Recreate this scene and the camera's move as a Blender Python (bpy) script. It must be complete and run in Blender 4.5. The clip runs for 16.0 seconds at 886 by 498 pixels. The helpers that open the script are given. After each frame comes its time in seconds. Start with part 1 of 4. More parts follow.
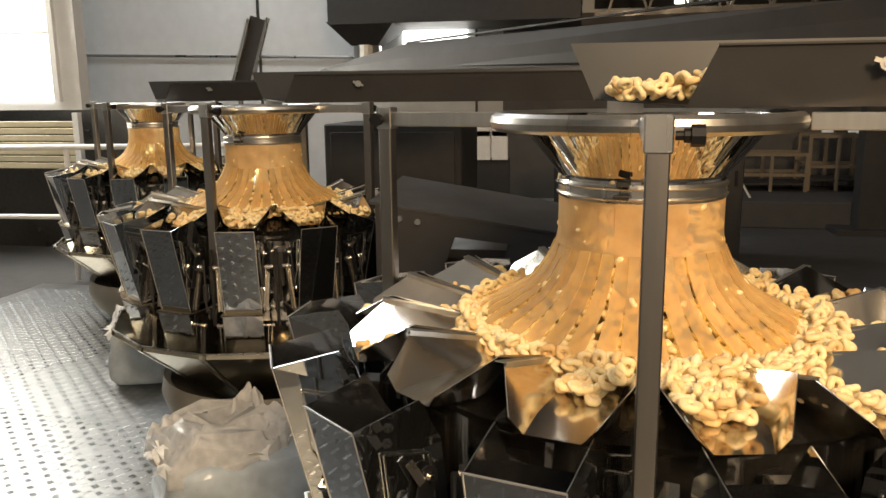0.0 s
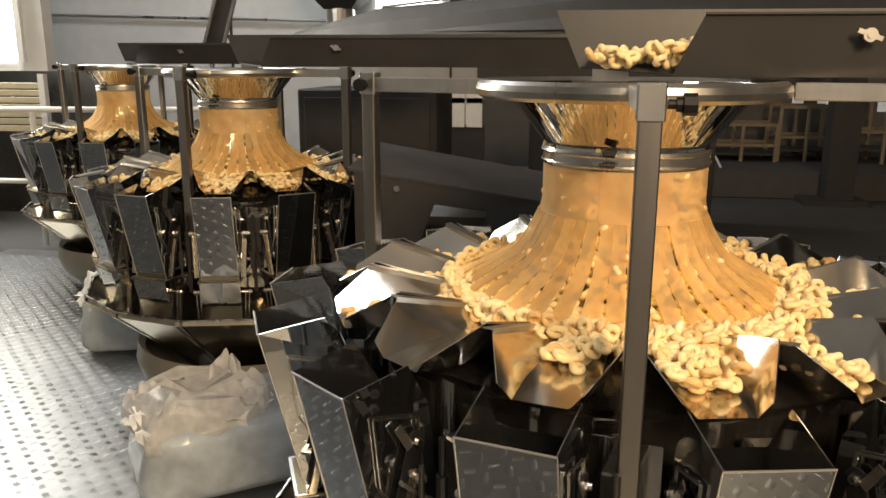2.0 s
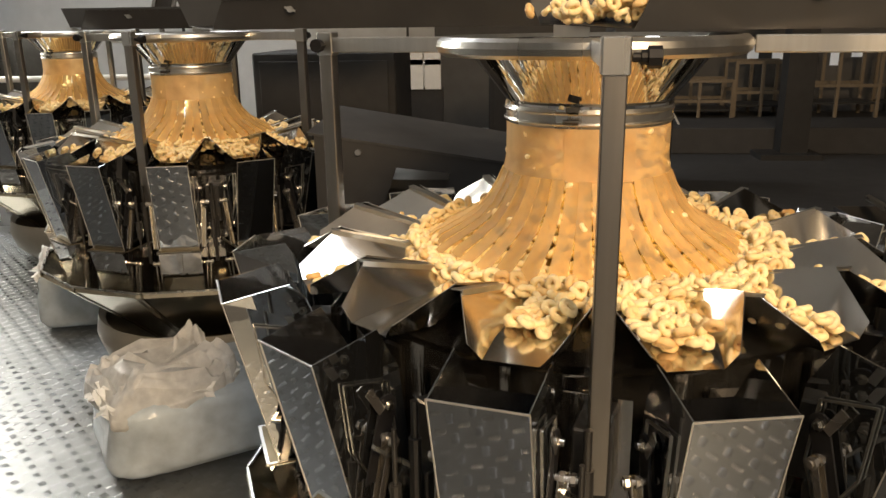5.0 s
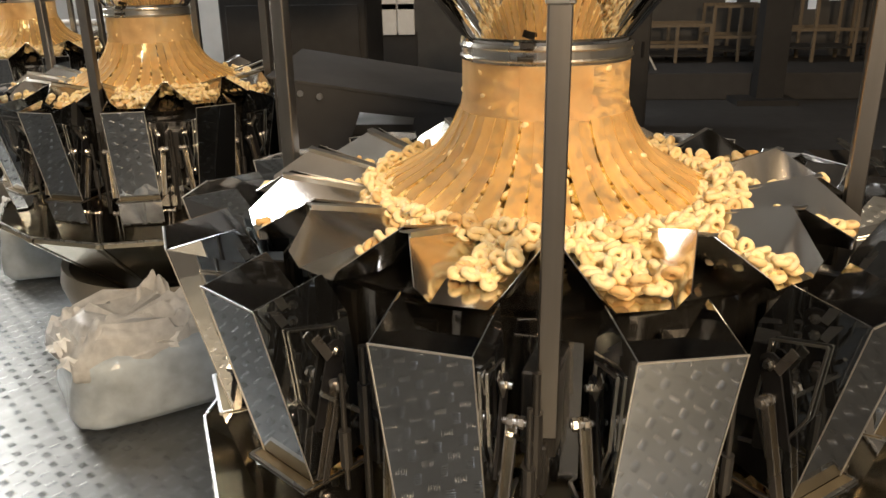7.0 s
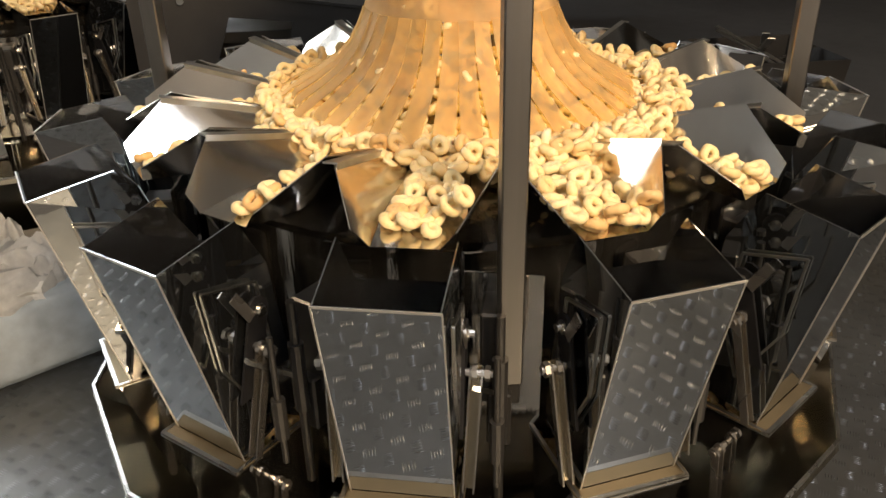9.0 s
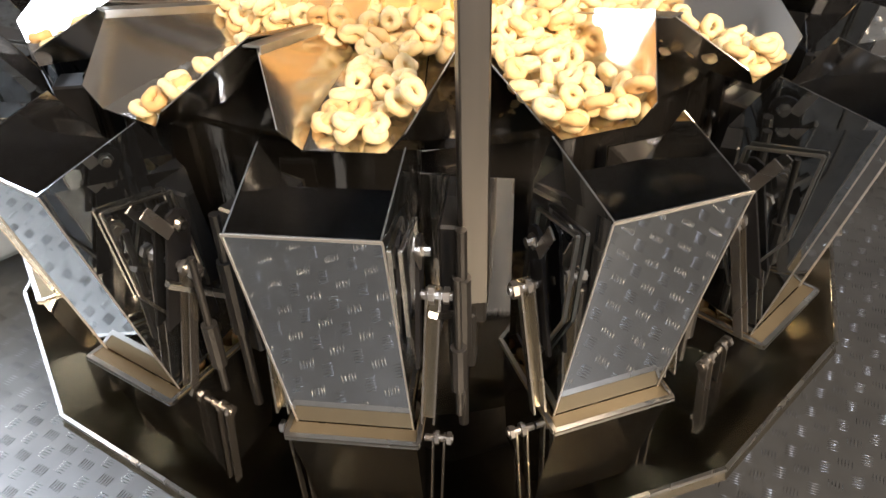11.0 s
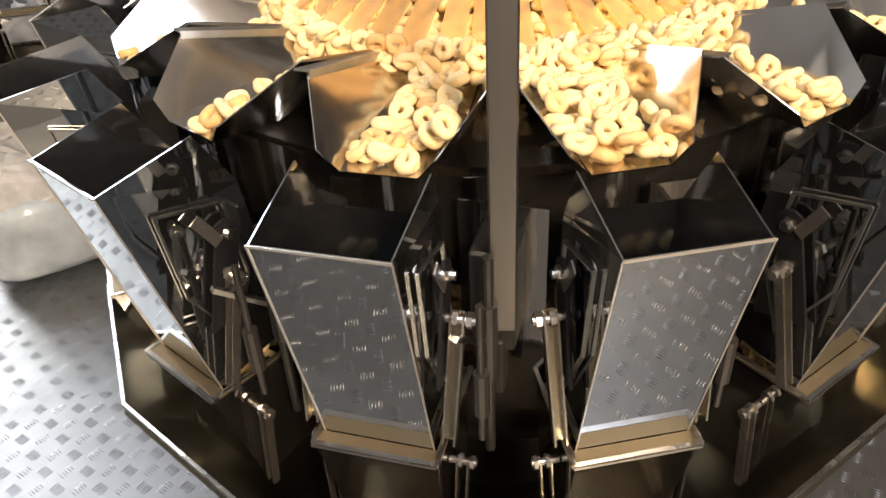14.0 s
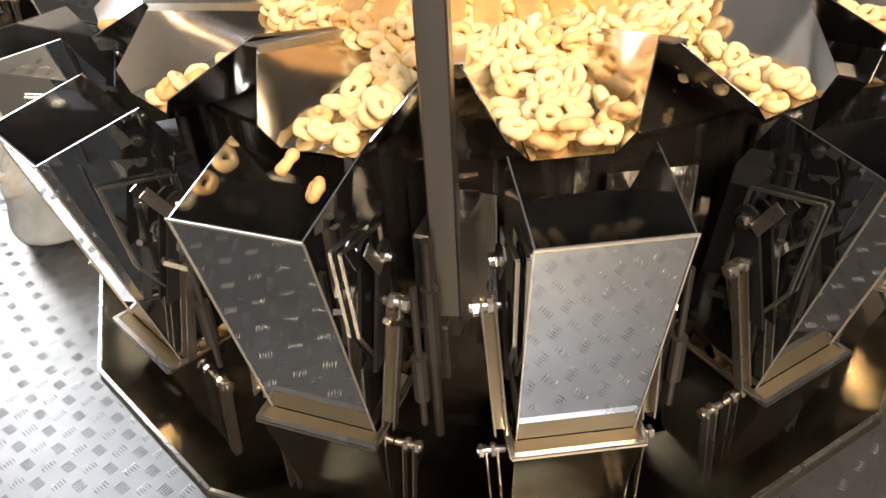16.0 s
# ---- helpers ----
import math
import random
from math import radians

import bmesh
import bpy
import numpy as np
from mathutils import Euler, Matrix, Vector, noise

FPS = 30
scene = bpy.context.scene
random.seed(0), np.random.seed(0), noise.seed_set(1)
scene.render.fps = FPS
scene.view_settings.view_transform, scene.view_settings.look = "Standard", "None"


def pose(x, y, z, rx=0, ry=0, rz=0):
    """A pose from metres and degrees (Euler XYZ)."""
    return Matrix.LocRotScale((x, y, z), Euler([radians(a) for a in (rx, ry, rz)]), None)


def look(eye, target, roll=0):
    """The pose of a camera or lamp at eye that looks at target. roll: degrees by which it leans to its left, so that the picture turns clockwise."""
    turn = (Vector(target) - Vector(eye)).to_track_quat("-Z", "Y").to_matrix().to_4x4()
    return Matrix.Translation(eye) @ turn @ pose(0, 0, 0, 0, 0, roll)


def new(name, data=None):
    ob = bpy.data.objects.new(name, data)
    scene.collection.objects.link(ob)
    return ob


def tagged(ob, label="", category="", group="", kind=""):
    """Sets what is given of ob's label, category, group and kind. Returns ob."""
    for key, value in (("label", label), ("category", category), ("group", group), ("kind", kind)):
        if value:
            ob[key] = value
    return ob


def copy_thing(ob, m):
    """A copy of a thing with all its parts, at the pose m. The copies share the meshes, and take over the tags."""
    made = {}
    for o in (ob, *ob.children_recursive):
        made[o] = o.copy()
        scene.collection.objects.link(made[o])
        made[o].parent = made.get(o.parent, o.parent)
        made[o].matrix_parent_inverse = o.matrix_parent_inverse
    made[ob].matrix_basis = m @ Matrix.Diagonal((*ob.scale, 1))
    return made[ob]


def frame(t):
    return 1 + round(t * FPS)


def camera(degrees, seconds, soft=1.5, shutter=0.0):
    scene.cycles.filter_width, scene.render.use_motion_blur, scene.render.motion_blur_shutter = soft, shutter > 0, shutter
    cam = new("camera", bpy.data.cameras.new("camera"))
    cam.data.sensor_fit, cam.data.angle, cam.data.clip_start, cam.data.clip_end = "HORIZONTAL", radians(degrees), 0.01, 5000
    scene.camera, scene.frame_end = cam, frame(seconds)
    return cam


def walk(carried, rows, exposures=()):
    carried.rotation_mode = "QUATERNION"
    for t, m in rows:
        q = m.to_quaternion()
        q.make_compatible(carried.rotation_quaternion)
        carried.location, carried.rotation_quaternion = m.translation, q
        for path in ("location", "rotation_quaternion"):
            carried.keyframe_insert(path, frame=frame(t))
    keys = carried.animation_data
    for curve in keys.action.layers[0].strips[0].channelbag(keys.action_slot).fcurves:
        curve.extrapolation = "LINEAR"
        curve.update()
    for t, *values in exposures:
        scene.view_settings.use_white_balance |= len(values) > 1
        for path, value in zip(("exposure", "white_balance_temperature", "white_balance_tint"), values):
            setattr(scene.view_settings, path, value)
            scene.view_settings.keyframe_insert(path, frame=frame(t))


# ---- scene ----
LIFT = -0.48
cam = camera(58.51, 16.0)
ROWS = [
    (0.0, -0.0934, -1.5376, 1.875, 78.9, 0.59, 10.54),
    (0.5, -0.1126, -1.5395, 1.8749, 79.3, 0.7, 11.07),
    (1.0, -0.1259, -1.5399, 1.8753, 78.66, 0.63, 10.63),
    (1.5, -0.1242, -1.5445, 1.8739, 77.51, 0.01, 9.42),
    (2.0, -0.1189, -1.5429, 1.8744, 76.54, -0.16, 8.56),
    (2.5, -0.1201, -1.5399, 1.8728, 75.23, -0.01, 8.92),
    (3.0, -0.1328, -1.5342, 1.8705, 74.54, -0.41, 8.51),
    (3.5, -0.1357, -1.534, 1.8702, 75.39, -0.15, 7.99),
    (6.0, -0.1139, -1.5225, 1.8598, 72.42, 0.64, 4.44),
    (6.5, -0.1023, -1.5137, 1.8528, 71.69, 0.48, 4.33),
    (7.0, -0.0821, -1.4991, 1.8459, 70.27, 0.87, 4.0),
    (7.5, -0.0942, -1.4766, 1.8434, 68.88, 0.87, 2.54),
    (8.0, -0.133, -1.4212, 1.8406, 66.48, 0.66, -2.21),
    (8.5, -0.1741, -1.3762, 1.8327, 64.86, 0.83, -4.83),
    (9.0, -0.1735, -1.3364, 1.8208, 63.17, 1.15, -6.36),
    (9.5, -0.1442, -1.2737, 1.8014, 61.54, 1.33, -7.48),
    (10.0, -0.1203, -1.234, 1.7887, 56.29, 1.15, -7.27),
    (12.5, -0.1206, -1.1787, 1.7931, 52.21, 2.5, -8.07),
    (13.0, -0.0732, -1.1928, 1.8025, 54.64, 2.55, -2.3),
    (13.5, -0.0535, -1.2064, 1.8008, 55.13, 2.48, -0.28),
    (14.0, -0.0449, -1.2097, 1.7993, 54.99, 2.59, 0.86),
    (14.5, -0.0345, -1.2077, 1.7991, 55.12, 2.43, 1.02),
    (15.0, -0.012, -1.2043, 1.795, 54.96, 2.56, 1.63),
    (15.5, 0.0285, -1.2061, 1.7911, 55.37, 2.5, 3.38),
    (16.0, 0.0669, -1.195, 1.7885, 53.93, 2.76, 5.38),
]
walk(cam, [(t, pose(x, y, z + LIFT, rx, ry, rz)) for t, x, y, z, rx, ry, rz in ROWS],
     exposures=[(0.0, 0.08, 6500, 10), (6.0, 0.13, 6350, 10), (8.0, 0.17, 6200, 10), (9.0, 0.20, 6100, 10), (10.0, 0.50, 5850, 11), (12.5, 0.94, 5600, 13), (13.5, 0.72, 5800, 13), (16.0, 0.58, 6000, 13)])

# ---- light ----
world = bpy.data.worlds.new("hall_air")
scene.world = world
world.use_nodes = True
world.node_tree.nodes["Background"].inputs[0].default_value = (0.5, 0.55, 0.6, 1)
world.node_tree.nodes["Background"].inputs[1].default_value = 0.05


def area_lamp(name, eye, target, sx, sy, power, colour):
    data = bpy.data.lights.new(name, "AREA")
    data.shape, data.size, data.size_y, data.energy, data.color = "RECTANGLE", sx, sy, power, colour
    ob = new(name, data)
    ob.matrix_world = look(eye, target)
    return ob


area_lamp("window_light", (-5.1, 4.08, 2.34), (-1.3, 0.5, 0.5), 1.6, 1.9, 185, (1.0, 0.94, 0.82))
area_lamp("hall_lamp_light", (1.5, -4.4, 3.7), (0.0, 0.0, 1.0), 1.2, 1.2, 340, (1.0, 0.70, 0.40))
area_lamp("skylight_light", (0.9, -2.6, 5.45), (0.9, -2.6, 0.0), 1.7, 1.3, 80, (0.94, 0.96, 1.0))
area_lamp("roof_light_west", (-4.35, 3.55, 5.45), (-4.35, 3.55, 0.0), 2.6, 1.3, 70, (0.96, 0.98, 1.0))
# fill added to brighten the north wall, from no known roof opening
area_lamp("north_wall_fill", (-4.0, 6.6, 5.45), (-4.0, 6.6, 0.0), 3.0, 1.0, 130, (0.96, 0.98, 1.0))

# ---- materials ----


def material(name, colour, rough=0.5, metal=0.0, scale=40.0, vary=0.12, bump=0.02, stretch=(1, 1, 1), rough_vary=0.1, spec=0.5):
    m = bpy.data.materials.new(name)
    m.use_nodes = True
    nt = m.node_tree
    b = nt.nodes["Principled BSDF"]
    b.inputs["Metallic"].default_value = metal
    b.inputs["Specular IOR Level"].default_value = spec
    co = nt.nodes.new("ShaderNodeTexCoord")
    mp = nt.nodes.new("ShaderNodeMapping")
    mp.inputs["Scale"].default_value = stretch
    nt.links.new(co.outputs["Object"], mp.inputs[0])
    fine = nt.nodes.new("ShaderNodeTexNoise")
    fine.inputs["Scale"].default_value, fine.inputs["Detail"].default_value = scale, 6
    wide = nt.nodes.new("ShaderNodeTexNoise")
    wide.inputs["Scale"].default_value, wide.inputs["Detail"].default_value = scale / 9, 3
    for n in (fine, wide):
        nt.links.new(mp.outputs[0], n.inputs["Vector"])
    mix = nt.nodes.new("ShaderNodeMath")
    mix.operation = "MULTIPLY"
    nt.links.new(fine.outputs[0], mix.inputs[0])
    nt.links.new(wide.outputs[0], mix.inputs[1])
    ramp = nt.nodes.new("ShaderNodeMapRange")
    ramp.inputs[1].default_value, ramp.inputs[2].default_value = 0.1, 0.45
    ramp.inputs[3].default_value, ramp.inputs[4].default_value = 1 - vary, 1 + vary
    nt.links.new(mix.outputs[0], ramp.inputs[0])
    mul = nt.nodes.new("ShaderNodeVectorMath")
    mul.operation = "SCALE"
    mul.inputs[0].default_value = colour
    nt.links.new(ramp.outputs[0], mul.inputs["Scale"])
    nt.links.new(mul.outputs[0], b.inputs["Base Color"])
    rr = nt.nodes.new("ShaderNodeMapRange")
    rr.inputs[1].default_value, rr.inputs[2].default_value = 0.3, 0.7
    rr.inputs[3].default_value, rr.inputs[4].default_value = max(0.02, rough - rough_vary), rough + rough_vary
    nt.links.new(wide.outputs[0], rr.inputs[0])
    nt.links.new(rr.outputs[0], b.inputs["Roughness"])
    if bump:
        bp = nt.nodes.new("ShaderNodeBump")
        bp.inputs["Strength"].default_value, bp.inputs["Distance"].default_value = bump * 5, 0.002
        nt.links.new(fine.outputs[0], bp.inputs["Height"])
        nt.links.new(bp.outputs[0], b.inputs["Normal"])
    return m


MIRROR = material("polished_steel", (0.53, 0.52, 0.50), 0.022, 0.991, 9, 0.06, 0.0, (1, 1, 1), 0.004)
# neutral steel; the cool reflection of the floor is tinted into its base
HOPPERSTEEL = material("blue_tinted_hopper_steel", (0.45, 0.475, 0.50), 0.022, 0.989, 9, 0.08, 0.0, (1, 1, 1), 0.004)
# same hopper steel, inner faces lightened for the reflections they lack
HOPPERINSIDE = material("lightened_hopper_inside", (0.66, 0.67, 0.68), 0.07, 0.99, 14, 0.1, 0.003, (1, 1, 1), 0.03)
PANSTEEL = material("pan_steel", (0.68, 0.66, 0.62), 0.14, 1.0, 18, 0.08, 0.006, (1, 1, 1), 0.05)
BRUSHED = material("brushed_steel", (0.50, 0.49, 0.46), 0.30, 1.0, 60, 0.1, 0.02, (1, 1, 0.05), 0.08)
POSTSTEEL = material("post_steel", (0.27, 0.255, 0.235), 0.38, 1.0, 80, 0.1, 0.02, (1, 1, 0.05), 0.08)
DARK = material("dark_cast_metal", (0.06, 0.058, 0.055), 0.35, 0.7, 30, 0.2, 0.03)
BLACK = material("black_plastic", (0.008, 0.008, 0.009), 0.5, 0.0, 60, 0.1, 0.02, spec=0.2)
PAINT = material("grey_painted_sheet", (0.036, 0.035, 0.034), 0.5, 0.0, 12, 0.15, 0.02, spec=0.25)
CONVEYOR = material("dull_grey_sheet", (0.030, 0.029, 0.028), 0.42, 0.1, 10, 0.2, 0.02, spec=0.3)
WALLPAINT = material("wall_panel_paint", (0.58, 0.59, 0.58), 0.55, 0.0, 6, 0.08, 0.01)
UPPERSHADE = material("upper_wall_shade_sheet", (0.012, 0.011, 0.010), 0.7, 0.0, 5, 0.1, 0.01, spec=0.2)
# unseen east and south walls and roof, kept pale to raise the bounced light
BOUNCEWALL = material("pale_bounce_wall", (0.5, 0.5, 0.49), 0.7, 0.0, 6, 0.06, 0.01)
CEILING = material("pale_bounce_roof", (0.55, 0.55, 0.55), 0.7, 0.0, 5, 0.1, 0.01)
CONCRETE = material("grey_concrete", (0.050, 0.049, 0.048), 0.75, 0.0, 8, 0.2, 0.05)
TREAD = material("tread_plate_steel", (0.195, 0.20, 0.198), 0.38, 0.82, 9, 0.2, 0.015, (1, 1, 1), 0.06)
TREADBAR = material("worn_tread_bar", (0.26, 0.27, 0.275), 0.26, 0.95, 9, 0.2, 0.0, (1, 1, 1), 0.06)
SHUTTER = material("cream_shutter", (0.42, 0.38, 0.26), 0.5, 0.0, 20, 0.1, 0.01)
WHITE = material("white_enamel", (0.7, 0.7, 0.68), 0.4, 0.0, 20, 0.06, 0.01)
WOOD = material("pale_timber", (0.20, 0.155, 0.10), 0.6, 0.0, 30, 0.2, 0.03, (1, 1, 0.1))
DRUMSTEEL = material("rippled_steel", (0.48, 0.46, 0.43), 0.07, 0.98, 26, 0.1, 0.16, (1, 1, 0.16), 0.03)
SATIN = material("satin_steel", (0.42, 0.375, 0.28), 0.22, 1.0, 8, 0.12, 0.008, (1, 1, 1), 0.06)
LITSHEET = material("lit_grey_sheet", (0.055, 0.058, 0.061), 0.4, 0.2, 12, 0.12, 0.02, spec=0.3)
BRIGHT = material("bright_link_steel", (0.46, 0.44, 0.41), 0.26, 0.95, 40, 0.1, 0.02)
# lighter than the other steel, for the highlight along hopper edges
EDGE = material("edge_highlight_steel", (0.72, 0.70, 0.66), 0.32, 0.85, 40, 0.1, 0.01)
LOWERSHADE = material("lower_wall_shade_sheet", (0.12, 0.115, 0.108), 0.7, 0.0, 4, 0.2, 0.02, spec=0.2)
CABINET = material("scuffed_grey_cabinet", (0.055, 0.055, 0.054), 0.45, 0.2, 10, 0.25, 0.02, spec=0.3)
CASING = material("dull_casing_steel", (0.22, 0.21, 0.185), 0.5, 0.4, 7, 0.2, 0.02, (1, 1, 1), 0.08)
BRASS = material("yellowed_plate", (0.26, 0.21, 0.13), 0.58, 1.0, 30, 0.1, 0.02)


def snack_material():
    m = bpy.data.materials.new("baked_corn_ring")
    m.use_nodes = True
    nt = m.node_tree
    b = nt.nodes["Principled BSDF"]
    geo = nt.nodes.new("ShaderNodeNewGeometry")
    info = nt.nodes.new("ShaderNodeObjectInfo")
    add = nt.nodes.new("ShaderNodeMath")
    add.operation = "ADD"
    nt.links.new(geo.outputs["Random Per Island"], add.inputs[0])
    nt.links.new(info.outputs["Random"], add.inputs[1])
    fr = nt.nodes.new("ShaderNodeMath")
    fr.operation = "FRACT"
    nt.links.new(add.outputs[0], fr.inputs[0])
    ramp = nt.nodes.new("ShaderNodeValToRGB")
    e = ramp.color_ramp.elements
    e[0].color, e[1].color = (0.82, 0.68, 0.40, 1), (0.87, 0.77, 0.53, 1)
    mid = e.new(0.94)
    mid.color = (0.82, 0.65, 0.34, 1)
    brown = e.new(0.985)
    brown.color = (0.66, 0.42, 0.17, 1)
    e[1].position = 0.8
    nt.links.new(fr.outputs[0], ramp.inputs[0])
    co = nt.nodes.new("ShaderNodeTexCoord")
    nz = nt.nodes.new("ShaderNodeTexNoise")
    nz.inputs["Scale"].default_value, nz.inputs["Detail"].default_value = 160, 5
    nt.links.new(co.outputs["Object"], nz.inputs["Vector"])
    toast = nt.nodes.new("ShaderNodeMix")
    toast.data_type = "RGBA"
    toast.inputs[7].default_value = (0.50, 0.27, 0.08, 1)
    mr = nt.nodes.new("ShaderNodeMapRange")
    mr.inputs[1].default_value, mr.inputs[2].default_value, mr.inputs[4].default_value = 0.55, 0.85, 0.5
    nt.links.new(nz.outputs[0], mr.inputs[0])
    nt.links.new(mr.outputs[0], toast.inputs[0])
    nt.links.new(ramp.outputs[0], toast.inputs[6])
    nt.links.new(toast.outputs[2], b.inputs["Base Color"])
    b.inputs["Roughness"].default_value = 0.65
    b.inputs["Subsurface Weight"].default_value = 0.15
    b.inputs["Subsurface Radius"].default_value = (0.006, 0.004, 0.002)
    bp = nt.nodes.new("ShaderNodeBump")
    bp.inputs["Strength"].default_value, bp.inputs["Distance"].default_value = 0.5, 0.001
    nt.links.new(nz.outputs[0], bp.inputs["Height"])
    nt.links.new(bp.outputs[0], b.inputs["Normal"])
    return m


def film_material(name, colour, clear, through_light, rough, bump=0.0, scale=20):
    m = bpy.data.materials.new(name)
    m.use_nodes = True
    nt = m.node_tree
    b = nt.nodes["Principled BSDF"]
    b.inputs["Base Color"].default_value = (*colour, 1)
    b.inputs["Roughness"].default_value = rough
    tl = nt.nodes.new("ShaderNodeBsdfTranslucent")
    tl.inputs[0].default_value = (*colour, 1)
    tp = nt.nodes.new("ShaderNodeBsdfTransparent")
    tp.inputs[0].default_value = (*[min(1, c * 1.2) for c in colour], 1)
    a, c = nt.nodes.new("ShaderNodeMixShader"), nt.nodes.new("ShaderNodeMixShader")
    a.inputs[0].default_value, c.inputs[0].default_value = through_light, clear
    nt.links.new(b.outputs[0], a.inputs[1])
    nt.links.new(tl.outputs[0], a.inputs[2])
    nt.links.new(a.outputs[0], c.inputs[1])
    nt.links.new(tp.outputs[0], c.inputs[2])
    nt.links.new(c.outputs[0], nt.nodes["Material Output"].inputs[0])
    co = nt.nodes.new("ShaderNodeTexCoord")
    nz = nt.nodes.new("ShaderNodeTexNoise")
    nz.inputs["Scale"].default_value, nz.inputs["Detail"].default_value = scale, 4
    nt.links.new(co.outputs["Object"], nz.inputs["Vector"])
    mr = nt.nodes.new("ShaderNodeMapRange")
    mr.inputs[1].default_value, mr.inputs[2].default_value = 0.3, 0.7
    mr.inputs[3].default_value, mr.inputs[4].default_value = 0.8, 1.12
    nt.links.new(nz.outputs[0], mr.inputs[0])
    mul = nt.nodes.new("ShaderNodeVectorMath")
    mul.operation = "SCALE"
    mul.inputs[0].default_value = colour
    nt.links.new(mr.outputs[0], mul.inputs["Scale"])
    info = nt.nodes.new("ShaderNodeObjectInfo")
    tone = nt.nodes.new("ShaderNodeMapRange")
    tone.inputs[3].default_value, tone.inputs[4].default_value = 0.80, 1.08
    nt.links.new(info.outputs["Random"], tone.inputs[0])
    each = nt.nodes.new("ShaderNodeVectorMath")
    each.operation = "SCALE"
    nt.links.new(mul.outputs[0], each.inputs[0])
    nt.links.new(tone.outputs[0], each.inputs["Scale"])
    nt.links.new(each.outputs[0], b.inputs["Base Color"])
    nt.links.new(each.outputs[0], tl.inputs[0])
    if bump:
        bp = nt.nodes.new("ShaderNodeBump")
        bp.inputs["Strength"].default_value, bp.inputs["Distance"].default_value = bump, 0.01
        nt.links.new(nz.outputs[0], bp.inputs["Height"])
        nt.links.new(bp.outputs[0], b.inputs["Normal"])
    return m


def glow_material(name, colour, strength):
    m = bpy.data.materials.new(name)
    m.use_nodes = True
    b = m.node_tree.nodes["Principled BSDF"]
    b.inputs["Emission Color"].default_value = (*colour, 1)
    b.inputs["Emission Strength"].default_value = strength
    return m


SNACK = snack_material()
SKIRT = film_material("tan_translucent_sheet", (0.92, 0.73, 0.46), 0.46, 0.45, 0.45, 0.05, 18)
STRIP = film_material("clear_tan_strip", (0.92, 0.75, 0.48), 0.60, 0.45, 0.5, 0.05, 18)
FILM = film_material("milky_plastic_film", (0.62, 0.70, 0.76), 0.10, 0.35, 0.2, 0.45, 14)
CRUMPLED = film_material("white_crumpled_film", (0.97, 0.97, 0.95), 0.03, 0.55, 0.3, 0.35, 26)
DIMLIGHT = glow_material("hazy_far_pane", (0.9, 0.92, 0.9), 0.2)
DAYLIGHT = glow_material("bright_window_pane", (1.0, 0.98, 0.92), 5.0)

# ---- building helpers ----


def mesh_of(name, verts, faces, mat, smooth=False, thick=0.0, bevel=0.0, crease=32):
    bm = bmesh.new()
    vs = [bm.verts.new(v) for v in verts]
    for f in faces:
        bm.faces.new([vs[i] for i in f])
    bmesh.ops.recalc_face_normals(bm, faces=bm.faces[:])
    if thick:
        bmesh.ops.solidify(bm, geom=bm.faces[:], thickness=thick)
    if bevel:
        bmesh.ops.bevel(bm, geom=bm.edges[:], offset=bevel, segments=1, affect="EDGES", profile=0.5)
    me = bpy.data.meshes.new(name)
    bm.to_mesh(me)
    bm.free()
    me.materials.append(mat)
    if smooth:
        me.shade_smooth()
        me.set_sharp_from_angle(angle=radians(crease))
    return me


BOXF = [(0, 1, 2, 3), (7, 6, 5, 4), (0, 4, 5, 1), (1, 5, 6, 2), (2, 6, 7, 3), (3, 7, 4, 0)]


def box_verts(cx, cy, cz, sx, sy, sz):
    x, y, z = sx / 2, sy / 2, sz / 2
    return [(cx + a * x, cy + b * y, cz + c * z) for c in (-1, 1) for a, b in ((-1, -1), (1, -1), (1, 1), (-1, 1))]


def join(*pieces):
    verts, faces = [], []
    for v, f in pieces:
        n = len(verts)
        verts += v
        faces += [tuple(i + n for i in q) for q in f]
    return verts, faces


def box(cx, cy, cz, sx, sy, sz):
    return box_verts(cx, cy, cz, sx, sy, sz), BOXF


def rod(p, q, r, n=10):
    p, q = Vector(p), Vector(q)
    turn = (q - p).to_track_quat("Z", "Y").to_matrix()
    verts = [tuple(c + turn @ Vector((r * math.cos(2 * math.pi * i / n), r * math.sin(2 * math.pi * i / n), 0))) for c in (p, q) for i in range(n)]
    faces = [(i, (i + 1) % n, n + (i + 1) % n, n + i) for i in range(n)] + [tuple(range(n))[::-1], tuple(range(n, 2 * n))]
    return verts, faces


def bar(p, q, w, h, up=(0, 0, 1)):
    """A flat bar from p to q, w across and h along up."""
    p, q, up = Vector(p), Vector(q), Vector(up)
    d = (q - p).normalized()
    s = d.cross(up).normalized() * w / 2
    u = s.cross(d).normalized() * h / 2
    verts = [tuple(c + a * s + b * u) for c in (p, q) for a, b in ((-1, -1), (1, -1), (1, 1), (-1, 1))]
    return verts, [(3, 2, 1, 0), (4, 5, 6, 7), (0, 1, 5, 4), (1, 2, 6, 5), (2, 3, 7, 6), (3, 0, 4, 7)]


def lathe(profile, n=64, a0=0.0, a1=2 * math.pi):
    closed = abs(a1 - a0 - 2 * math.pi) < 1e-6
    m = n if closed else n + 1
    verts = [(r * math.cos(a0 + (a1 - a0) * i / n), r * math.sin(a0 + (a1 - a0) * i / n), z) for r, z in profile for i in range(m)]
    faces = []
    for j in range(len(profile) - 1):
        for i in range(n):
            k = (i + 1) % m
            faces.append((j * m + i, j * m + k, (j + 1) * m + k, (j + 1) * m + i))
    return verts, faces


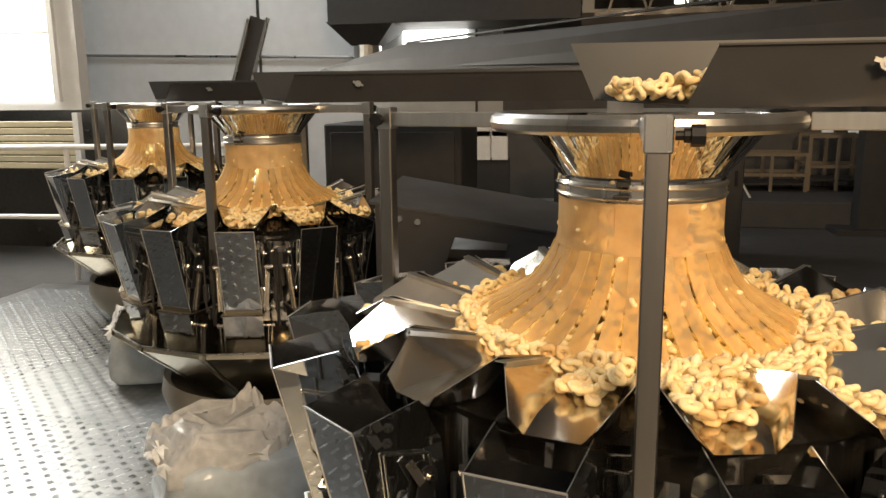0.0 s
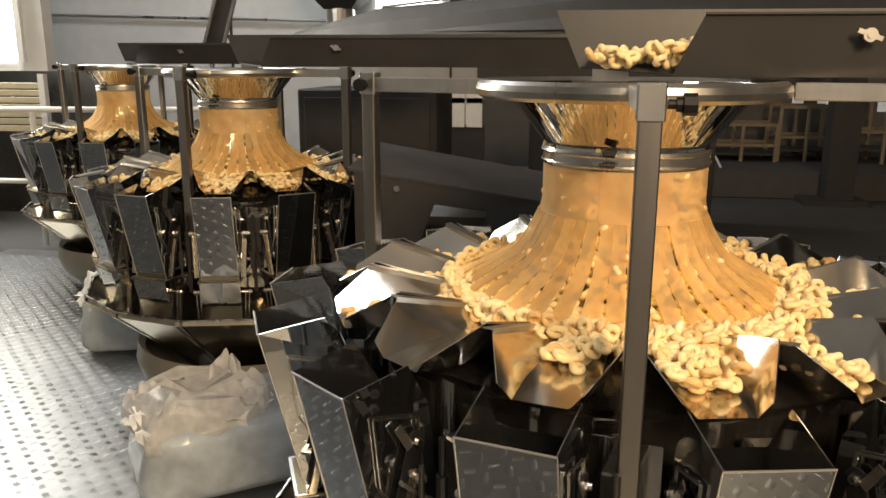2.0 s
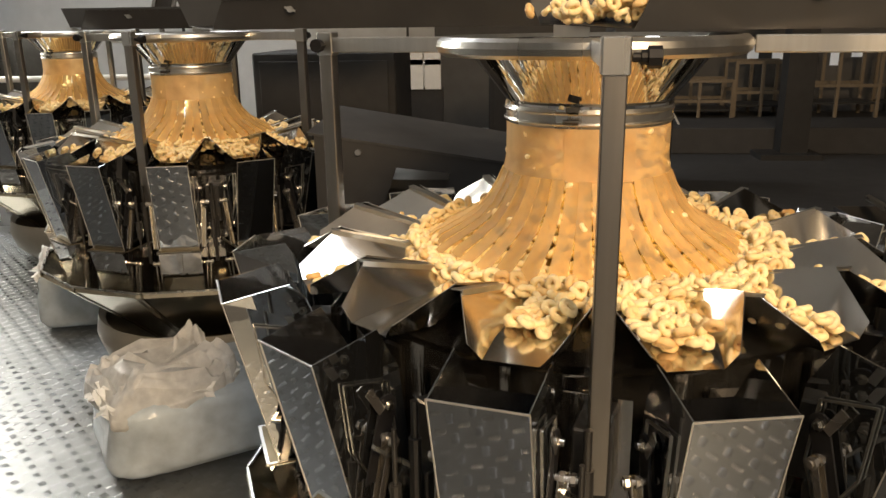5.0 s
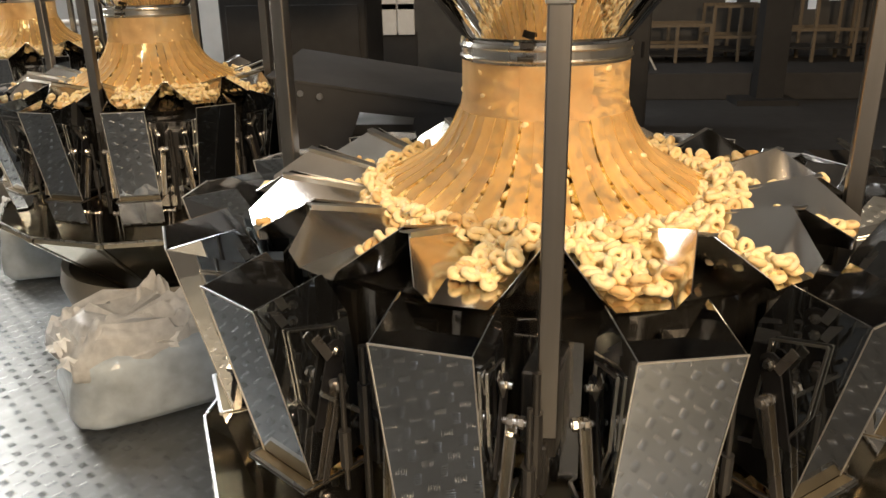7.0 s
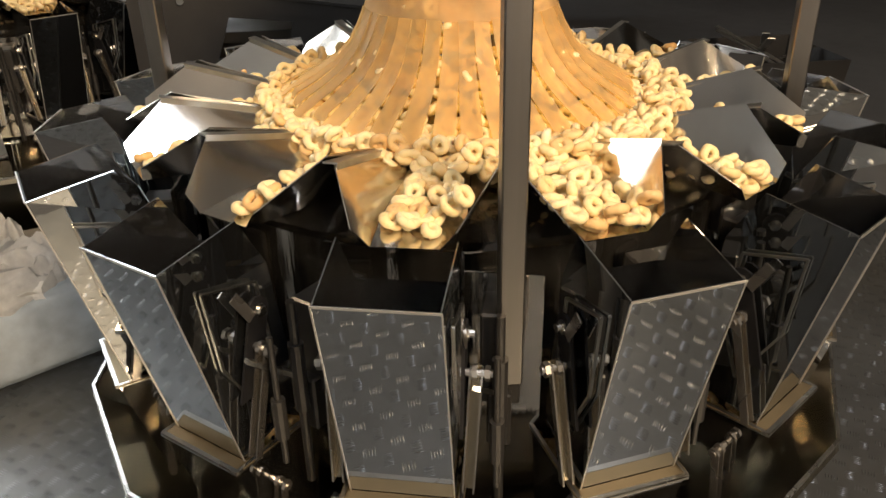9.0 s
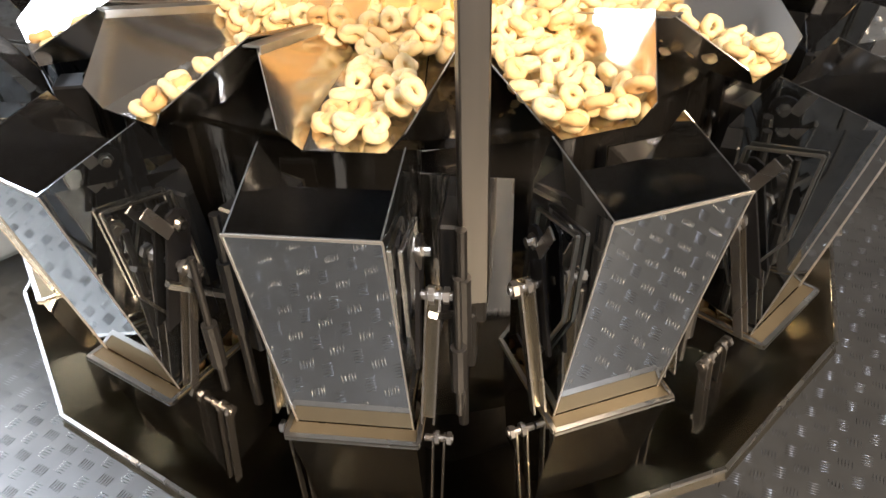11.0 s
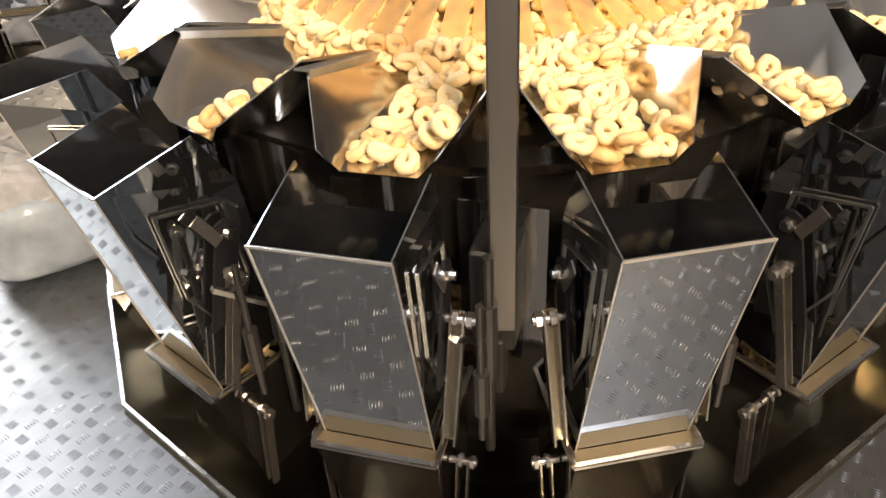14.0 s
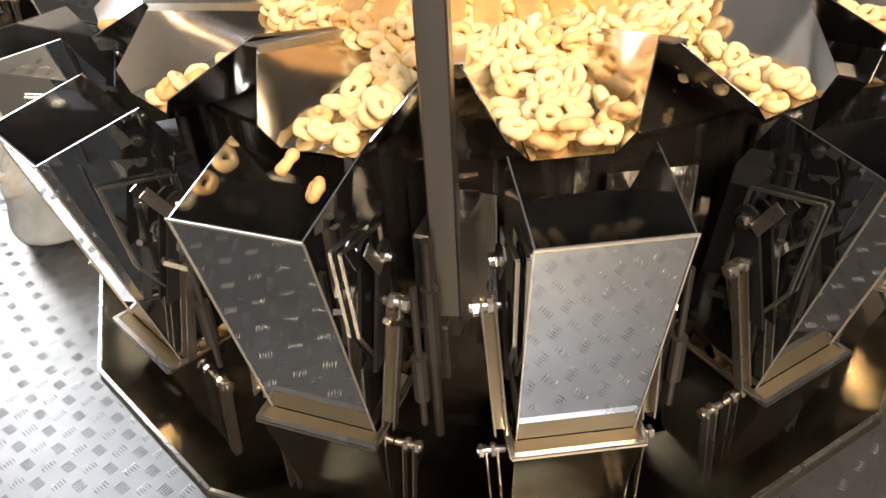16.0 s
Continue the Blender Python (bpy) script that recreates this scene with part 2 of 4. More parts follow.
def part(name, geo, mat, parent, label="", smooth=False, thick=0.0, bevel=0.0, m=None):
    """One mesh object under a thing or a part."""
    me = geo if isinstance(geo, bpy.types.Mesh) else mesh_of(name, geo[0], geo[1], mat, smooth, thick, bevel)
    ob = new(name, me)
    ob.parent = parent
    if m is not None:
        ob.matrix_basis = m
    if label:
        ob["label"] = label
    return ob


def thing(name, geo, mat, label, category, group="", kind="", smooth=False, thick=0.0, bevel=0.0, m=None):
    ob = part(name, geo, mat, None, "", smooth, thick, bevel, m)
    return tagged(ob, label, category, group, kind)


def base_of(name, label, category, group="", m=None):
    ob = new(name)
    ob.empty_display_size = 0.1
    if m is not None:
        ob.matrix_basis = m
    return tagged(ob, label, category, group)


# ---- hall ----
thing("ground", box(0, 4, -0.06, 30, 24, 0.08), CONCRETE, "worn grey concrete floor of the factory hall", "floor", kind="structure")
thing("wall_north", box(0, 9.1, 2.5, 22, 0.2, 5.2), WALLPAINT, "grey painted panel wall of the hall", "wall", kind="structure")
thing("wall_east", box(9.1, 2, 2.5, 0.2, 14, 5.2), BOUNCEWALL, "unseen wall closing the hall, off-white to bounce light", "wall", kind="structure")
thing("wall_west", box(-9.1, 2, 2.5, 0.2, 14, 5.2), WALLPAINT, "grey painted panel wall of the hall", "wall", kind="structure")
thing("wall_south", box(0, -5.1, 2.5, 22, 0.2, 5.2), BOUNCEWALL, "unseen wall closing the hall, off-white to bounce light", "wall", kind="structure")
thing("ceiling", box(0, 2, 5.6, 22, 15, 0.1), CEILING, "unseen roof closing the hall, pale to bounce light", "ceiling", kind="structure")

# tread plate platform
plate = thing("platform_floor", box(-0.9, 0.6, -0.005, 6.6, 6.2, 0.01), TREAD, "grey steel five-bar tread plate platform, worn shiny", "floor", kind="structure")


def tread_bars():
    pitch, verts, faces = 0.046, [], []
    for i in range(int(6.1 / pitch)):
        for j in range(int(5.6 / pitch)):
            cx, cy = -4.1 + i * pitch, -2.0 + j * pitch
            a = math.radians(45 if (i + j) % 2 else -45) + math.radians(12)
            ca, sa = math.cos(a), math.sin(a)
            for k in range(-2, 3):
                o = k * 0.0064
                ring = []
                for (u, v, z) in ((-0.0128, 0, 0.0002), (0, -0.0011, 0.0002), (0.0128, 0, 0.0002), (0, 0.0011, 0.0002), (-0.009, 0, 0.0013), (0.009, 0, 0.0013)):
                    ring.append((cx + ca * u - sa * (v + o), cy + sa * u + ca * (v + o), z))
                n = len(verts)
                verts += ring
                faces += [(n, n + 1, n + 4), (n + 1, n + 5, n + 4), (n + 1, n + 2, n + 5), (n + 2, n + 3, n + 5), (n + 3, n + 4, n + 5), (n + 3, n, n + 4)]
    me = bpy.data.meshes.new("tread_bar")
    me.from_pydata(verts, [], faces)
    me.materials.append(TREADBAR)
    me.shade_smooth()
    ob = part("tread_bar", me, TREADBAR, plate)
    tagged(ob, "raised five-bar tread pattern of the steel plate", kind="stuff")


tread_bars()

# ---- weighers ----
HEADS = 14
STEP = 2 * math.pi / HEADS
FIRST = math.radians(-104.4)
# each head is laid out along +x (outwards) and turned into its place


def head_pose(k):
    return Matrix.Rotation(FIRST + k * STEP, 4, "Z")


def feed_hopper_mesh():
    v = [(0.700, -0.065, 0.945), (0.700, 0.065, 0.945), (0.628, -0.064, 0.640), (0.628, 0.064, 0.640),
         (0.588, -0.068, 0.966), (0.588, 0.068, 0.966), (0.544, -0.062, 0.892), (0.544, 0.062, 0.892),
         (0.515, -0.062, 0.665), (0.515, 0.062, 0.665), (0.66, -0.066, 0.875), (0.66, 0.066, 0.875)]
    f = [(0, 1, 3, 2), (0, 2, 8, 6), (0, 6, 4), (1, 7, 9, 3), (1, 5, 7), (6, 8, 9, 7), (2, 3, 9, 8)]
    me = mesh_of("feed_hopper", v, f, HOPPERSTEEL, thick=0.0016)
    me.materials.append(HOPPERINSIDE)
    # faces turned to the middle take the lightened steel
    middle = Vector((0.605, 0.0, 0.80))
    for p in me.polygons:
        p.material_index = 1 if p.normal.dot(middle - p.center) > 0 else 0
    return me


def weigh_hopper_mesh():
    v = [(0.647, -0.070, 0.638), (0.647, 0.070, 0.638), (0.490, -0.070, 0.638), (0.490, 0.070, 0.638),
         (0.600, -0.066, 0.450), (0.600, 0.066, 0.450), (0.510, -0.066, 0.470), (0.510, 0.066, 0.470)]
    f = [(0, 1, 5, 4), (0, 4, 6, 2), (1, 3, 7, 5), (2, 6, 7, 3), (4, 5, 7, 6)]
    return mesh_of("weigh_hopper", v, f, MIRROR, thick=0.0016)


def pan_floor(x):
    return 0.936 + (0.551 - x) * 0.05


def pan_mesh():
    xs = (0.551, 0.478, 0.335, 0.24)
    low = [(x, y, pan_floor(x)) for x, y in zip(xs, (0.0384, 0.042, 0.032, 0.022))]
    left = [(0.553, -0.060, 0.960), (0.478, -0.0945, 1.009), (0.335, -0.079, 0.973), (0.24, -0.060, 0.950)]
    right = [(0.553, 0.060, 0.960), (0.463, 0.104, 1.014), (0.335, 0.071, 0.978), (0.24, 0.046, 0.952)]
    v, f = [(x, -y, z) for x, y, z in low] + [(x, y, z) for (x, _, z), y in zip(low, (0.041, 0.064, 0.053, 0.034))], [(0, 1, 2, 3, 7, 6, 5, 4)]

    def wall(foot, top):
        # each wall is three ruled stretches between its foot and its upper edge
        n, rows = len(v), 5
        ends = [[(1 - u) * np.array(e[i]) + u * np.array(e[i + 1]) for i in range(3) for u in (0, 0.25, 0.5, 0.75)] + [np.array(e[3])] for e in (foot, top)]
        for a, b in zip(*ends):
            v.extend(tuple(a + (b - a) * j / (rows - 1)) for j in range(rows))
        f.extend((n + i * rows + j, n + i * rows + j + 1, n + (i + 1) * rows + j + 1, n + (i + 1) * rows + j) for i in range(12) for j in range(rows - 1))
    wall([(x, -y, z) for x, y, z in low], left)
    wall([(x, y, z) for (x, _, z), y in zip(low, (0.041, 0.064, 0.053, 0.034))], right)
    return mesh_of("feeder_pan", v, f, PANSTEEL, smooth=True, thick=0.0015, crease=24)


def build_weigher(inset=0.0):
    """A weigher on its pedestal; inset draws the heads in towards the axis."""
    w = base_of("multihead_weigher", "polished stainless multihead weigher with tan skirt, full of ring snacks", "weigher", "row of weighers")
    part("drum", lathe([(0.10, 0.30), (0.40 - inset, 0.40), (0.455 - inset, 0.52), (0.455 - inset, 0.885), (0.47 - inset, 0.905), (0.40 - inset, 0.93), (0.10, 0.95)], 56), DRUMSTEEL, w, smooth=True)
    part("top_cone", lathe([(0.02, 1.12), (0.10, 1.07), (0.27, 0.955)], 40), PANSTEEL, w, smooth=True)
    part("pedestal", lathe([(0.30, 0.0), (0.30, 0.02), (0.24, 0.03), (0.24, 0.30), (0.02, 0.31)], 32), DARK, w)
    part("base_casing", lathe([(0.26, 0.0), (0.36, 0.03), (0.44, 0.11), (0.468, 0.20), (0.455, 0.27), (0.43, 0.25)], 40), CASING, w, "dull rounded steel casing under the collector", smooth=True)
    hop, wei, pan = feed_hopper_mesh(), weigh_hopper_mesh(), pan_mesh()
    lip = mesh_of("lip", *join(bar((0.483, -0.0985, 1.011), (0.300, -0.0735, 0.966), 0.019, 0.0022), bar((0.483, -0.0905, 1.007), (0.300, -0.0655, 0.962), 0.0018, 0.008)), BRUSHED)
    # rim, and two thin bars that draw the highlights down the front edges
    rim_bar = mesh_of("rim_bar", *join(bar((0.7015, -0.066, 0.945), (0.7015, 0.066, 0.945), 0.0018, 0.0022), bar((0.70, -0.0655, 0.943), (0.628, -0.0645, 0.638), 0.0016, 0.0016), bar((0.70, 0.0655, 0.943), (0.628, 0.0645, 0.638), 0.0016, 0.0016)), EDGE)
    sill = mesh_of("rolled_rim", *join(bar((0.648, -0.073, 0.638), (0.648, 0.073, 0.638), 0.006, 0.006), bar((0.648, 0.072, 0.638), (0.49, 0.072, 0.638), 0.005, 0.006), bar((0.648, -0.072, 0.638), (0.49, -0.072, 0.638), 0.005, 0.006)), BRUSHED)
    ledge = mesh_of("ledge", *join(box(0.640, 0, 0.6395, 0.022, 0.146, 0.002), box(0.590, 0.0715, 0.6395, 0.10, 0.008, 0.002), box(0.590, -0.0715, 0.6395, 0.10, 0.008, 0.002)), BRASS)
    link = [mesh_of("link_arm", *bar((0.588, y, 0.806), (0.622, y * 0.92, 0.648), 0.0022, 0.011, (1, 0, 0)), BRIGHT) for y in (0.080, 0.094, -0.080, -0.094)]
    web = [mesh_of("link_channel", *bar((0.582, s * 0.087, 0.806), (0.616, s * 0.080, 0.648), 0.013, 0.0014, (1, 0, 0)), SATIN) for s in (1, -1)]
    bolt = [mesh_of("pivot_bolt", *join(rod((0.59, s * 0.068, 0.800), (0.59, s * 0.106, 0.800), 0.005), rod((0.59, s * 0.082, 0.800), (0.59, s * 0.088, 0.800), 0.0095, 8), rod((0.59, s * 0.097, 0.800), (0.59, s * 0.103, 0.800), 0.0095, 6)), BRIGHT) for s in (1, -1)]

    def plate(points, y, t):
        n = len(points)
        return [(x, y, z) for x, z in points] + [(x, y + t, z) for x, z in points], [tuple(range(n)), tuple(range(2 * n - 1, n - 1, -1))] + [(k, (k + 1) % n, n + (k + 1) % n, n + k) for k in range(n)]
    round_end = [(0.578 + 0.017 * math.cos(a), 0.846 + 0.017 * math.sin(a)) for a in [math.radians(q) for q in (-20, 15, 50, 85, 120, 155, 190)]]
    lever = [mesh_of("lever", *plate(round_end + [(0.592, 0.735), (0.625, 0.73)], s * 0.0705, s * 0.004), BLACK) for s in (1, -1)]
    lever_bolt = [mesh_of("lever_bolt", *join(rod((0.578, s * 0.070, 0.846), (0.578, s * 0.084, 0.846), 0.0055), rod((0.578, s * 0.074, 0.846), (0.578, s * 0.078, 0.846), 0.009, 6)), BRUSHED) for s in (1, -1)]
    frame_pts = ((0.652, 0.900), (0.572, 0.880), (0.560, 0.780), (0.590, 0.700), (0.640, 0.790))
    bracket = [mesh_of("side_bracket", *join(*[bar((*p[:1], s * 0.0690, p[1]), (*q[:1], s * 0.0690, q[1]), 0.004, 0.003, (1, 0, 0)) for p, q in zip(frame_pts, frame_pts[1:] + frame_pts[:1])]), BRUSHED) for s in (1, -1)]
    spring = mesh_of("pull_rod", *join(rod((0.60, 0.112, 0.83), (0.60, 0.112, 0.64), 0.004), rod((0.60, 0.112, 0.74), (0.60, 0.112, 0.68), 0.009)), DARK)
    tab = [mesh_of("latch_tab", *bar((0.612, s * 0.0735, 0.878), (0.590, s * 0.0755, 0.840), 0.0022, 0.014, (1, 0, 0)), BRIGHT) for s in (1, -1)]
    arm = [mesh_of("actuator", *join(box(0.50, 0.11, 0.78, 0.07, 0.05, 0.13), box(0.535, 0.11, 0.70, 0.03, 0.03, 0.08)), DARK, bevel=0.003),
           mesh_of("actuator_rod", *join(rod((0.56, 0.112, 0.86), (0.56, 0.112, 0.58), 0.006), rod((0.56, 0.112, 0.80), (0.56, 0.112, 0.70), 0.010)), DARK),
           mesh_of("crank", *bar((0.56, 0.108, 0.75), (0.62, 0.09, 0.80), 0.01, 0.006), BRUSHED),
           mesh_of("back_plate", *box(0.475, 0.11, 0.72, 0.004, 0.10, 0.30), DRUMSTEEL)]
    wlink = [mesh_of("link_arm", *bar((0.592, y, 0.590), (0.600, y * 0.93, 0.455), 0.0022, 0.011, (1, 0, 0)), BRIGHT) for y in (0.080, 0.093, -0.080, -0.093)]
    wbolt = [mesh_of("pivot_bolt", *join(rod((0.593, s * 0.070, 0.587), (0.593, s * 0.103, 0.587), 0.0045), rod((0.593, s * 0.082, 0.587), (0.593, s * 0.087, 0.587), 0.0085, 8), rod((0.593, s * 0.096, 0.587), (0.593, s * 0.101, 0.587), 0.0085, 6)), BRIGHT) for s in (1, -1)]
    col_v = []
    for s in (-1, 1):
        a = s * STEP / 2
        for r, z in ((0.69, 0.505), (0.695, 0.490), (0.40, 0.24), (0.255, 0.10)):
            col_v.append((r * math.cos(a), r * math.sin(a) * 0.998, z))
    col = mesh_of("collector_panel", col_v, [(0, 4, 5, 1), (1, 5, 6, 2), (2, 6, 7, 3)], SATIN, thick=0.002)
    edge = mesh_of("edge_strip", *bar((0.691 * math.cos(STEP / 2), -0.691 * math.sin(STEP / 2), 0.507), (0.691 * math.cos(STEP / 2), 0.691 * math.sin(STEP / 2), 0.507), 0.005, 0.006), BRUSHED)
    for k in range(HEADS):
        m = head_pose(k) @ Matrix.Translation((-inset, 0, 0))
        p = part("feeder_pan", pan, None, w, m=head_pose(k) @ Matrix.Translation((-inset / 2, 0, 0)))
        part("lip", lip, None, p)
        h = part("feed_hopper", hop, None, w, m=m)
        part("rim_bar", rim_bar, None, h)
        for q in link:
            part("link_arm", q, None, h)
        for q in web:
            part("link_channel", q, None, h)
        for q in bolt:
            part("pivot_bolt", q, None, h)
        for q, r, u in zip(lever, lever_bolt, bracket):
            part("lever", q, None, h, "black rounded gate lever")
            part("lever_bolt", r, None, h)
            part("side_bracket", u, None, h)
        part("pull_rod", spring, None, h)
        for q in tab:
            part("latch_tab", q, None, h, "bright bent latch tab")
        h = part("weigh_hopper", wei, None, w, m=m)
        part("rolled_rim", sill, None, h)
        part("ledge", ledge, None, h, "yellowed steel ledge")
        for q in wlink:
            part("link_arm", q, None, h)
        for q in wbolt:
            part("pivot_bolt", q, None, h)
        motor = part("actuator", arm[0], None, w, m=m)
        for q in arm[1:]:
            part(q.name.split(".")[0], q, None, motor)
        c = part("collector_panel", col, None, w, m=m)
        part("edge_strip", edge, None, c)
    # frame above
    post = mesh_of("post", *box(0.545, 0, 1.055, 0.029, 0.029, 0.606), POSTSTEEL, bevel=0.002)
    cap = mesh_of("corner_clamp", *join(box(0.545, 0, 1.345, 0.035, 0.035, 0.046)), BRUSHED, bevel=0.002)
    arm_bar = mesh_of("frame_bar", *box(0.41, 0, 1.343, 0.25, 0.030, 0.030), BRUSHED, bevel=0.002)
    knob = mesh_of("clamp_knob", *join(rod((0.545, 0.02, 1.343), (0.545, 0.045, 1.343), 0.006), rod((0.545, 0.038, 1.343), (0.545, 0.054, 1.343), 0.0135, 8), rod((0.545, 0.030, 1.343), (0.545, 0.040, 1.343), 0.009)), BLACK)
    foot = mesh_of("bracket", *box(0.495, 0, 0.80, 0.08, 0.03, 0.05), DARK)
    for g in (0.5, 3.5, -3.5, -6.5):
        m = head_pose(g) @ Matrix.Translation((-inset, 0, 0))
        p = part("post", post, None, w, m=m)
        part("corner_clamp", cap, None, p)
        part("clamp_knob", knob, None, p, "black plastic clamp knob")
        part("bracket", foot, None, p)
        part("frame_bar", arm_bar, None, w, m=m)
    tube = [(0.2685 + 0.0175 * math.cos(a), 1.343 + 0.0175 * math.sin(a)) for a in [2 * math.pi * i / 10 for i in range(11)]]
    part("ring_frame", lathe(tube, 72), BRUSHED, w, smooth=True)
    part("funnel", lathe([(0.235, 1.352), (0.235, 1.345), (0.152, 1.243), (0.152, 1.225), (0.149, 1.225), (0.149, 1.244), (0.231, 1.347)], 72), MIRROR, w, smooth=True)
    band = part("clamp_band", join(lathe([(0.1538, 1.205), (0.1545, 1.209), (0.1545, 1.234), (0.1538, 1.238)], 72), *[lathe([(0.153, z - 0.003), (0.157, z - 0.003), (0.1585, z), (0.157, z + 0.003), (0.153, z + 0.003)], 72) for z in (1.212, 1.231)]), BRUSHED, w)
    part("toggle", join(box(-0.04, -0.160, 1.240, 0.022, 0.012, 0.008), rod((-0.055, -0.163, 1.219), (-0.028, -0.166, 1.219), 0.004)), DARK, band)
    # bell-shaped skirt: sleeve and strips
    sleeve = part("skirt", lathe([(0.1535, 1.215), (0.1535, 1.14), (0.158, 1.115)], 72), SKIRT, w, "tan translucent plastic skirt slit into strips", smooth=True)
    part("overlap_seam", lathe([(0.1555, 1.205), (0.1555, 1.14), (0.160, 1.113)], 14, math.radians(-109), math.radians(-62)), SKIRT, sleeve, smooth=True)
    prof = [(0.158, 1.115), (0.170, 1.085), (0.188, 1.055), (0.212, 1.030), (0.245, 1.009), (0.283, 0.989), (0.318, 0.974)]
    n = 42
    strips = []
    for v in range(3):
        q = prof[:-1] + [(prof[-1][0] - 0.014 * v, prof[-1][1] - 0.003 + 0.004 * v)]
        half = math.pi / n * (0.985 - 0.01 * v)
        verts = []
        for j, (r, z) in enumerate(q):
            h = half * (1.0 if j < 1 else 0.975 - 0.30 * ((r - 0.158) / 0.16) ** 1.3)
            for i in range(4):
                a = -h + 2 * h * i / 3
                verts.append((r * math.cos(a), r * math.sin(a), z - 0.0022 * math.cos(3.1 * a / h) * (j > 0)))
        faces = [(j * 4 + i, j * 4 + i + 1, j * 4 + i + 5, j * 4 + i + 4) for j in range(len(q) - 1) for i in range(3)]
        strips.append(mesh_of("strip", verts, faces, STRIP, smooth=True, thick=0.0014))
    rnd = random.Random(3)
    for i in range(n):
        part("strip", strips[rnd.randrange(3)], None, sleeve, m=Matrix.Rotation(2 * math.pi * i / n + rnd.uniform(-0.012, 0.012), 4, "Z") @ Matrix.Translation((0.002 * (i % 2), 0, 0.0015 * rnd.random())))
    return w


weigher = build_weigher()
SECOND, THIRD, INSET, TURNED = (-1.418, 1.539, 0), (-2.82, 3.10, 0), 0.055, Matrix.Rotation(math.radians(2), 4, "Z")
further = build_weigher(INSET)
copy_thing(further, Matrix.Translation(THIRD) @ TURNED)
further.matrix_basis = Matrix.Translation(SECOND) @ TURNED

# ---- snack rings ----


def ring_mesh(name, seed, n=18, m=10):
    rnd = random.Random(seed)
    verts = []
    ph = [rnd.uniform(0, 6.28) for _ in range(4)]
    oval = rnd.uniform(0.84, 1.0)
    for i in range(n):
        a = 2 * math.pi * i / n
        R = 0.0093 * (1 + 0.08 * math.sin(2 * a + ph[0]) + 0.04 * math.sin(3 * a + ph[1]))
        r = 0.0060 * (1 + 0.12 * math.sin(2 * a + ph[2]) + 0.08 * math.sin(5 * a + ph[3]))
        for j in range(m):
            b = 2 * math.pi * j / m
            verts.append(((R + r * math.cos(b)) * math.cos(a), oval * (R + r * math.cos(b)) * math.sin(a), 1.0 * r * math.sin(b)))
    faces = [(i * m + j, ((i + 1) % n) * m + j, ((i + 1) % n) * m + (j + 1) % m, i * m + (j + 1) % m) for i in range(n) for j in range(m)]
    return mesh_of(name, verts, faces, SNACK, smooth=True, crease=170)


RINGS = [ring_mesh("snack_ring", 10 + i) for i in range(6)]
SMALL = [ring_mesh("snack_ring", 30 + i, 12, 6) for i in range(3)]


def joined(name, mats, meshes, label):
    """Many rings as one mesh."""
    verts, faces, n = [], [], 0
    for i, m in enumerate(mats):
        me = meshes[i % len(meshes)]
        co = np.empty(len(me.vertices) * 3)
        me.vertices.foreach_get("co", co)
        co = co.reshape(-1, 3) @ np.array(m.to_3x3()).T + np.array(m.translation)
        verts += co.tolist()
        faces += [tuple(n + k for k in p.vertices) for p in me.polygons]
        n += len(me.vertices)
    me = bpy.data.meshes.new(name)
    me.from_pydata(verts, [], faces)
    me.materials.append(SNACK)
    me.shade_smooth()
    return tagged(new(name, me), label, "snack rings", kind="stuff")


def settle(rnd, count, sample, gap=0.0215):
    """Ring centres drawn from sample(), none nearer to another than gap."""
    got = []
    tries = 0
    while len(got) < count and tries < count * 60:
        tries += 1
        p = Vector(sample())
        if all((p - q).length > gap for q in got):
            got.append(p)
    return got


def tumbled(rnd, p, tilt):
    return Matrix.Translation(p) @ Euler((rnd.gauss(0, tilt), rnd.gauss(0, tilt), rnd.uniform(0, 6.28))).to_matrix().to_4x4()


def under_skirt(r):
    """Height to which rings may lie under the skirt at the distance r from its axis."""
    return float(np.interp(r, (0.20, 0.245, 0.285, 0.332, 0.360), (1.01, 0.987, 0.970, 0.957, 0.99)))


def pan_rings(seed, count, r0, r1, shift, spread, layers):
    """Ring poses in one pan, in the head's own space: from r0 to r1, heaped about the line y = shift."""
    rnd = random.Random(seed)

    def sample():
        x = r0 + (r1 - r0) * rnd.random()
        wide = (0.020 + (x - 0.22) * 0.13) * spread
        y = shift * (x - 0.22) / 0.33 + rnd.uniform(-1, 1) * wide
        side = max(0.0, abs(y) - float(np.interp(x, (0.24, 0.335, 0.478, 0.551), (0.022, 0.032, 0.042, 0.0384))) + 0.004)
        z = pan_floor(x) + 0.0085 + side * 1.25 + rnd.choice(range(layers)) * 0.0125 * max(0.0, 1 - abs(y - shift) / (wide + 0.02))
        return (x, y, min(z, under_skirt(x)))

    out = []
    for p in settle(rnd, count, sample):
        up = min(1.0, (p.z - pan_floor(p.x) - 0.008) / 0.012)
        out.append(tumbled(rnd, p, 0.22 + 0.38 * max(0, up)))
    return out


# fill of the pans about the near weigher: head, rings, inner and outer end, lean, spread, layers
FILL = {0: (64, 0.30, 0.538, 0.022, 0.75, 2), 1: (96, 0.29, 0.548, -0.004, 0.92, 3), 2: (92, 0.28, 0.545, -0.014, 0.8, 3),
        -1: (26, 0.28, 0.545, 0.030, 0.35, 2)}
CLOSE = {}
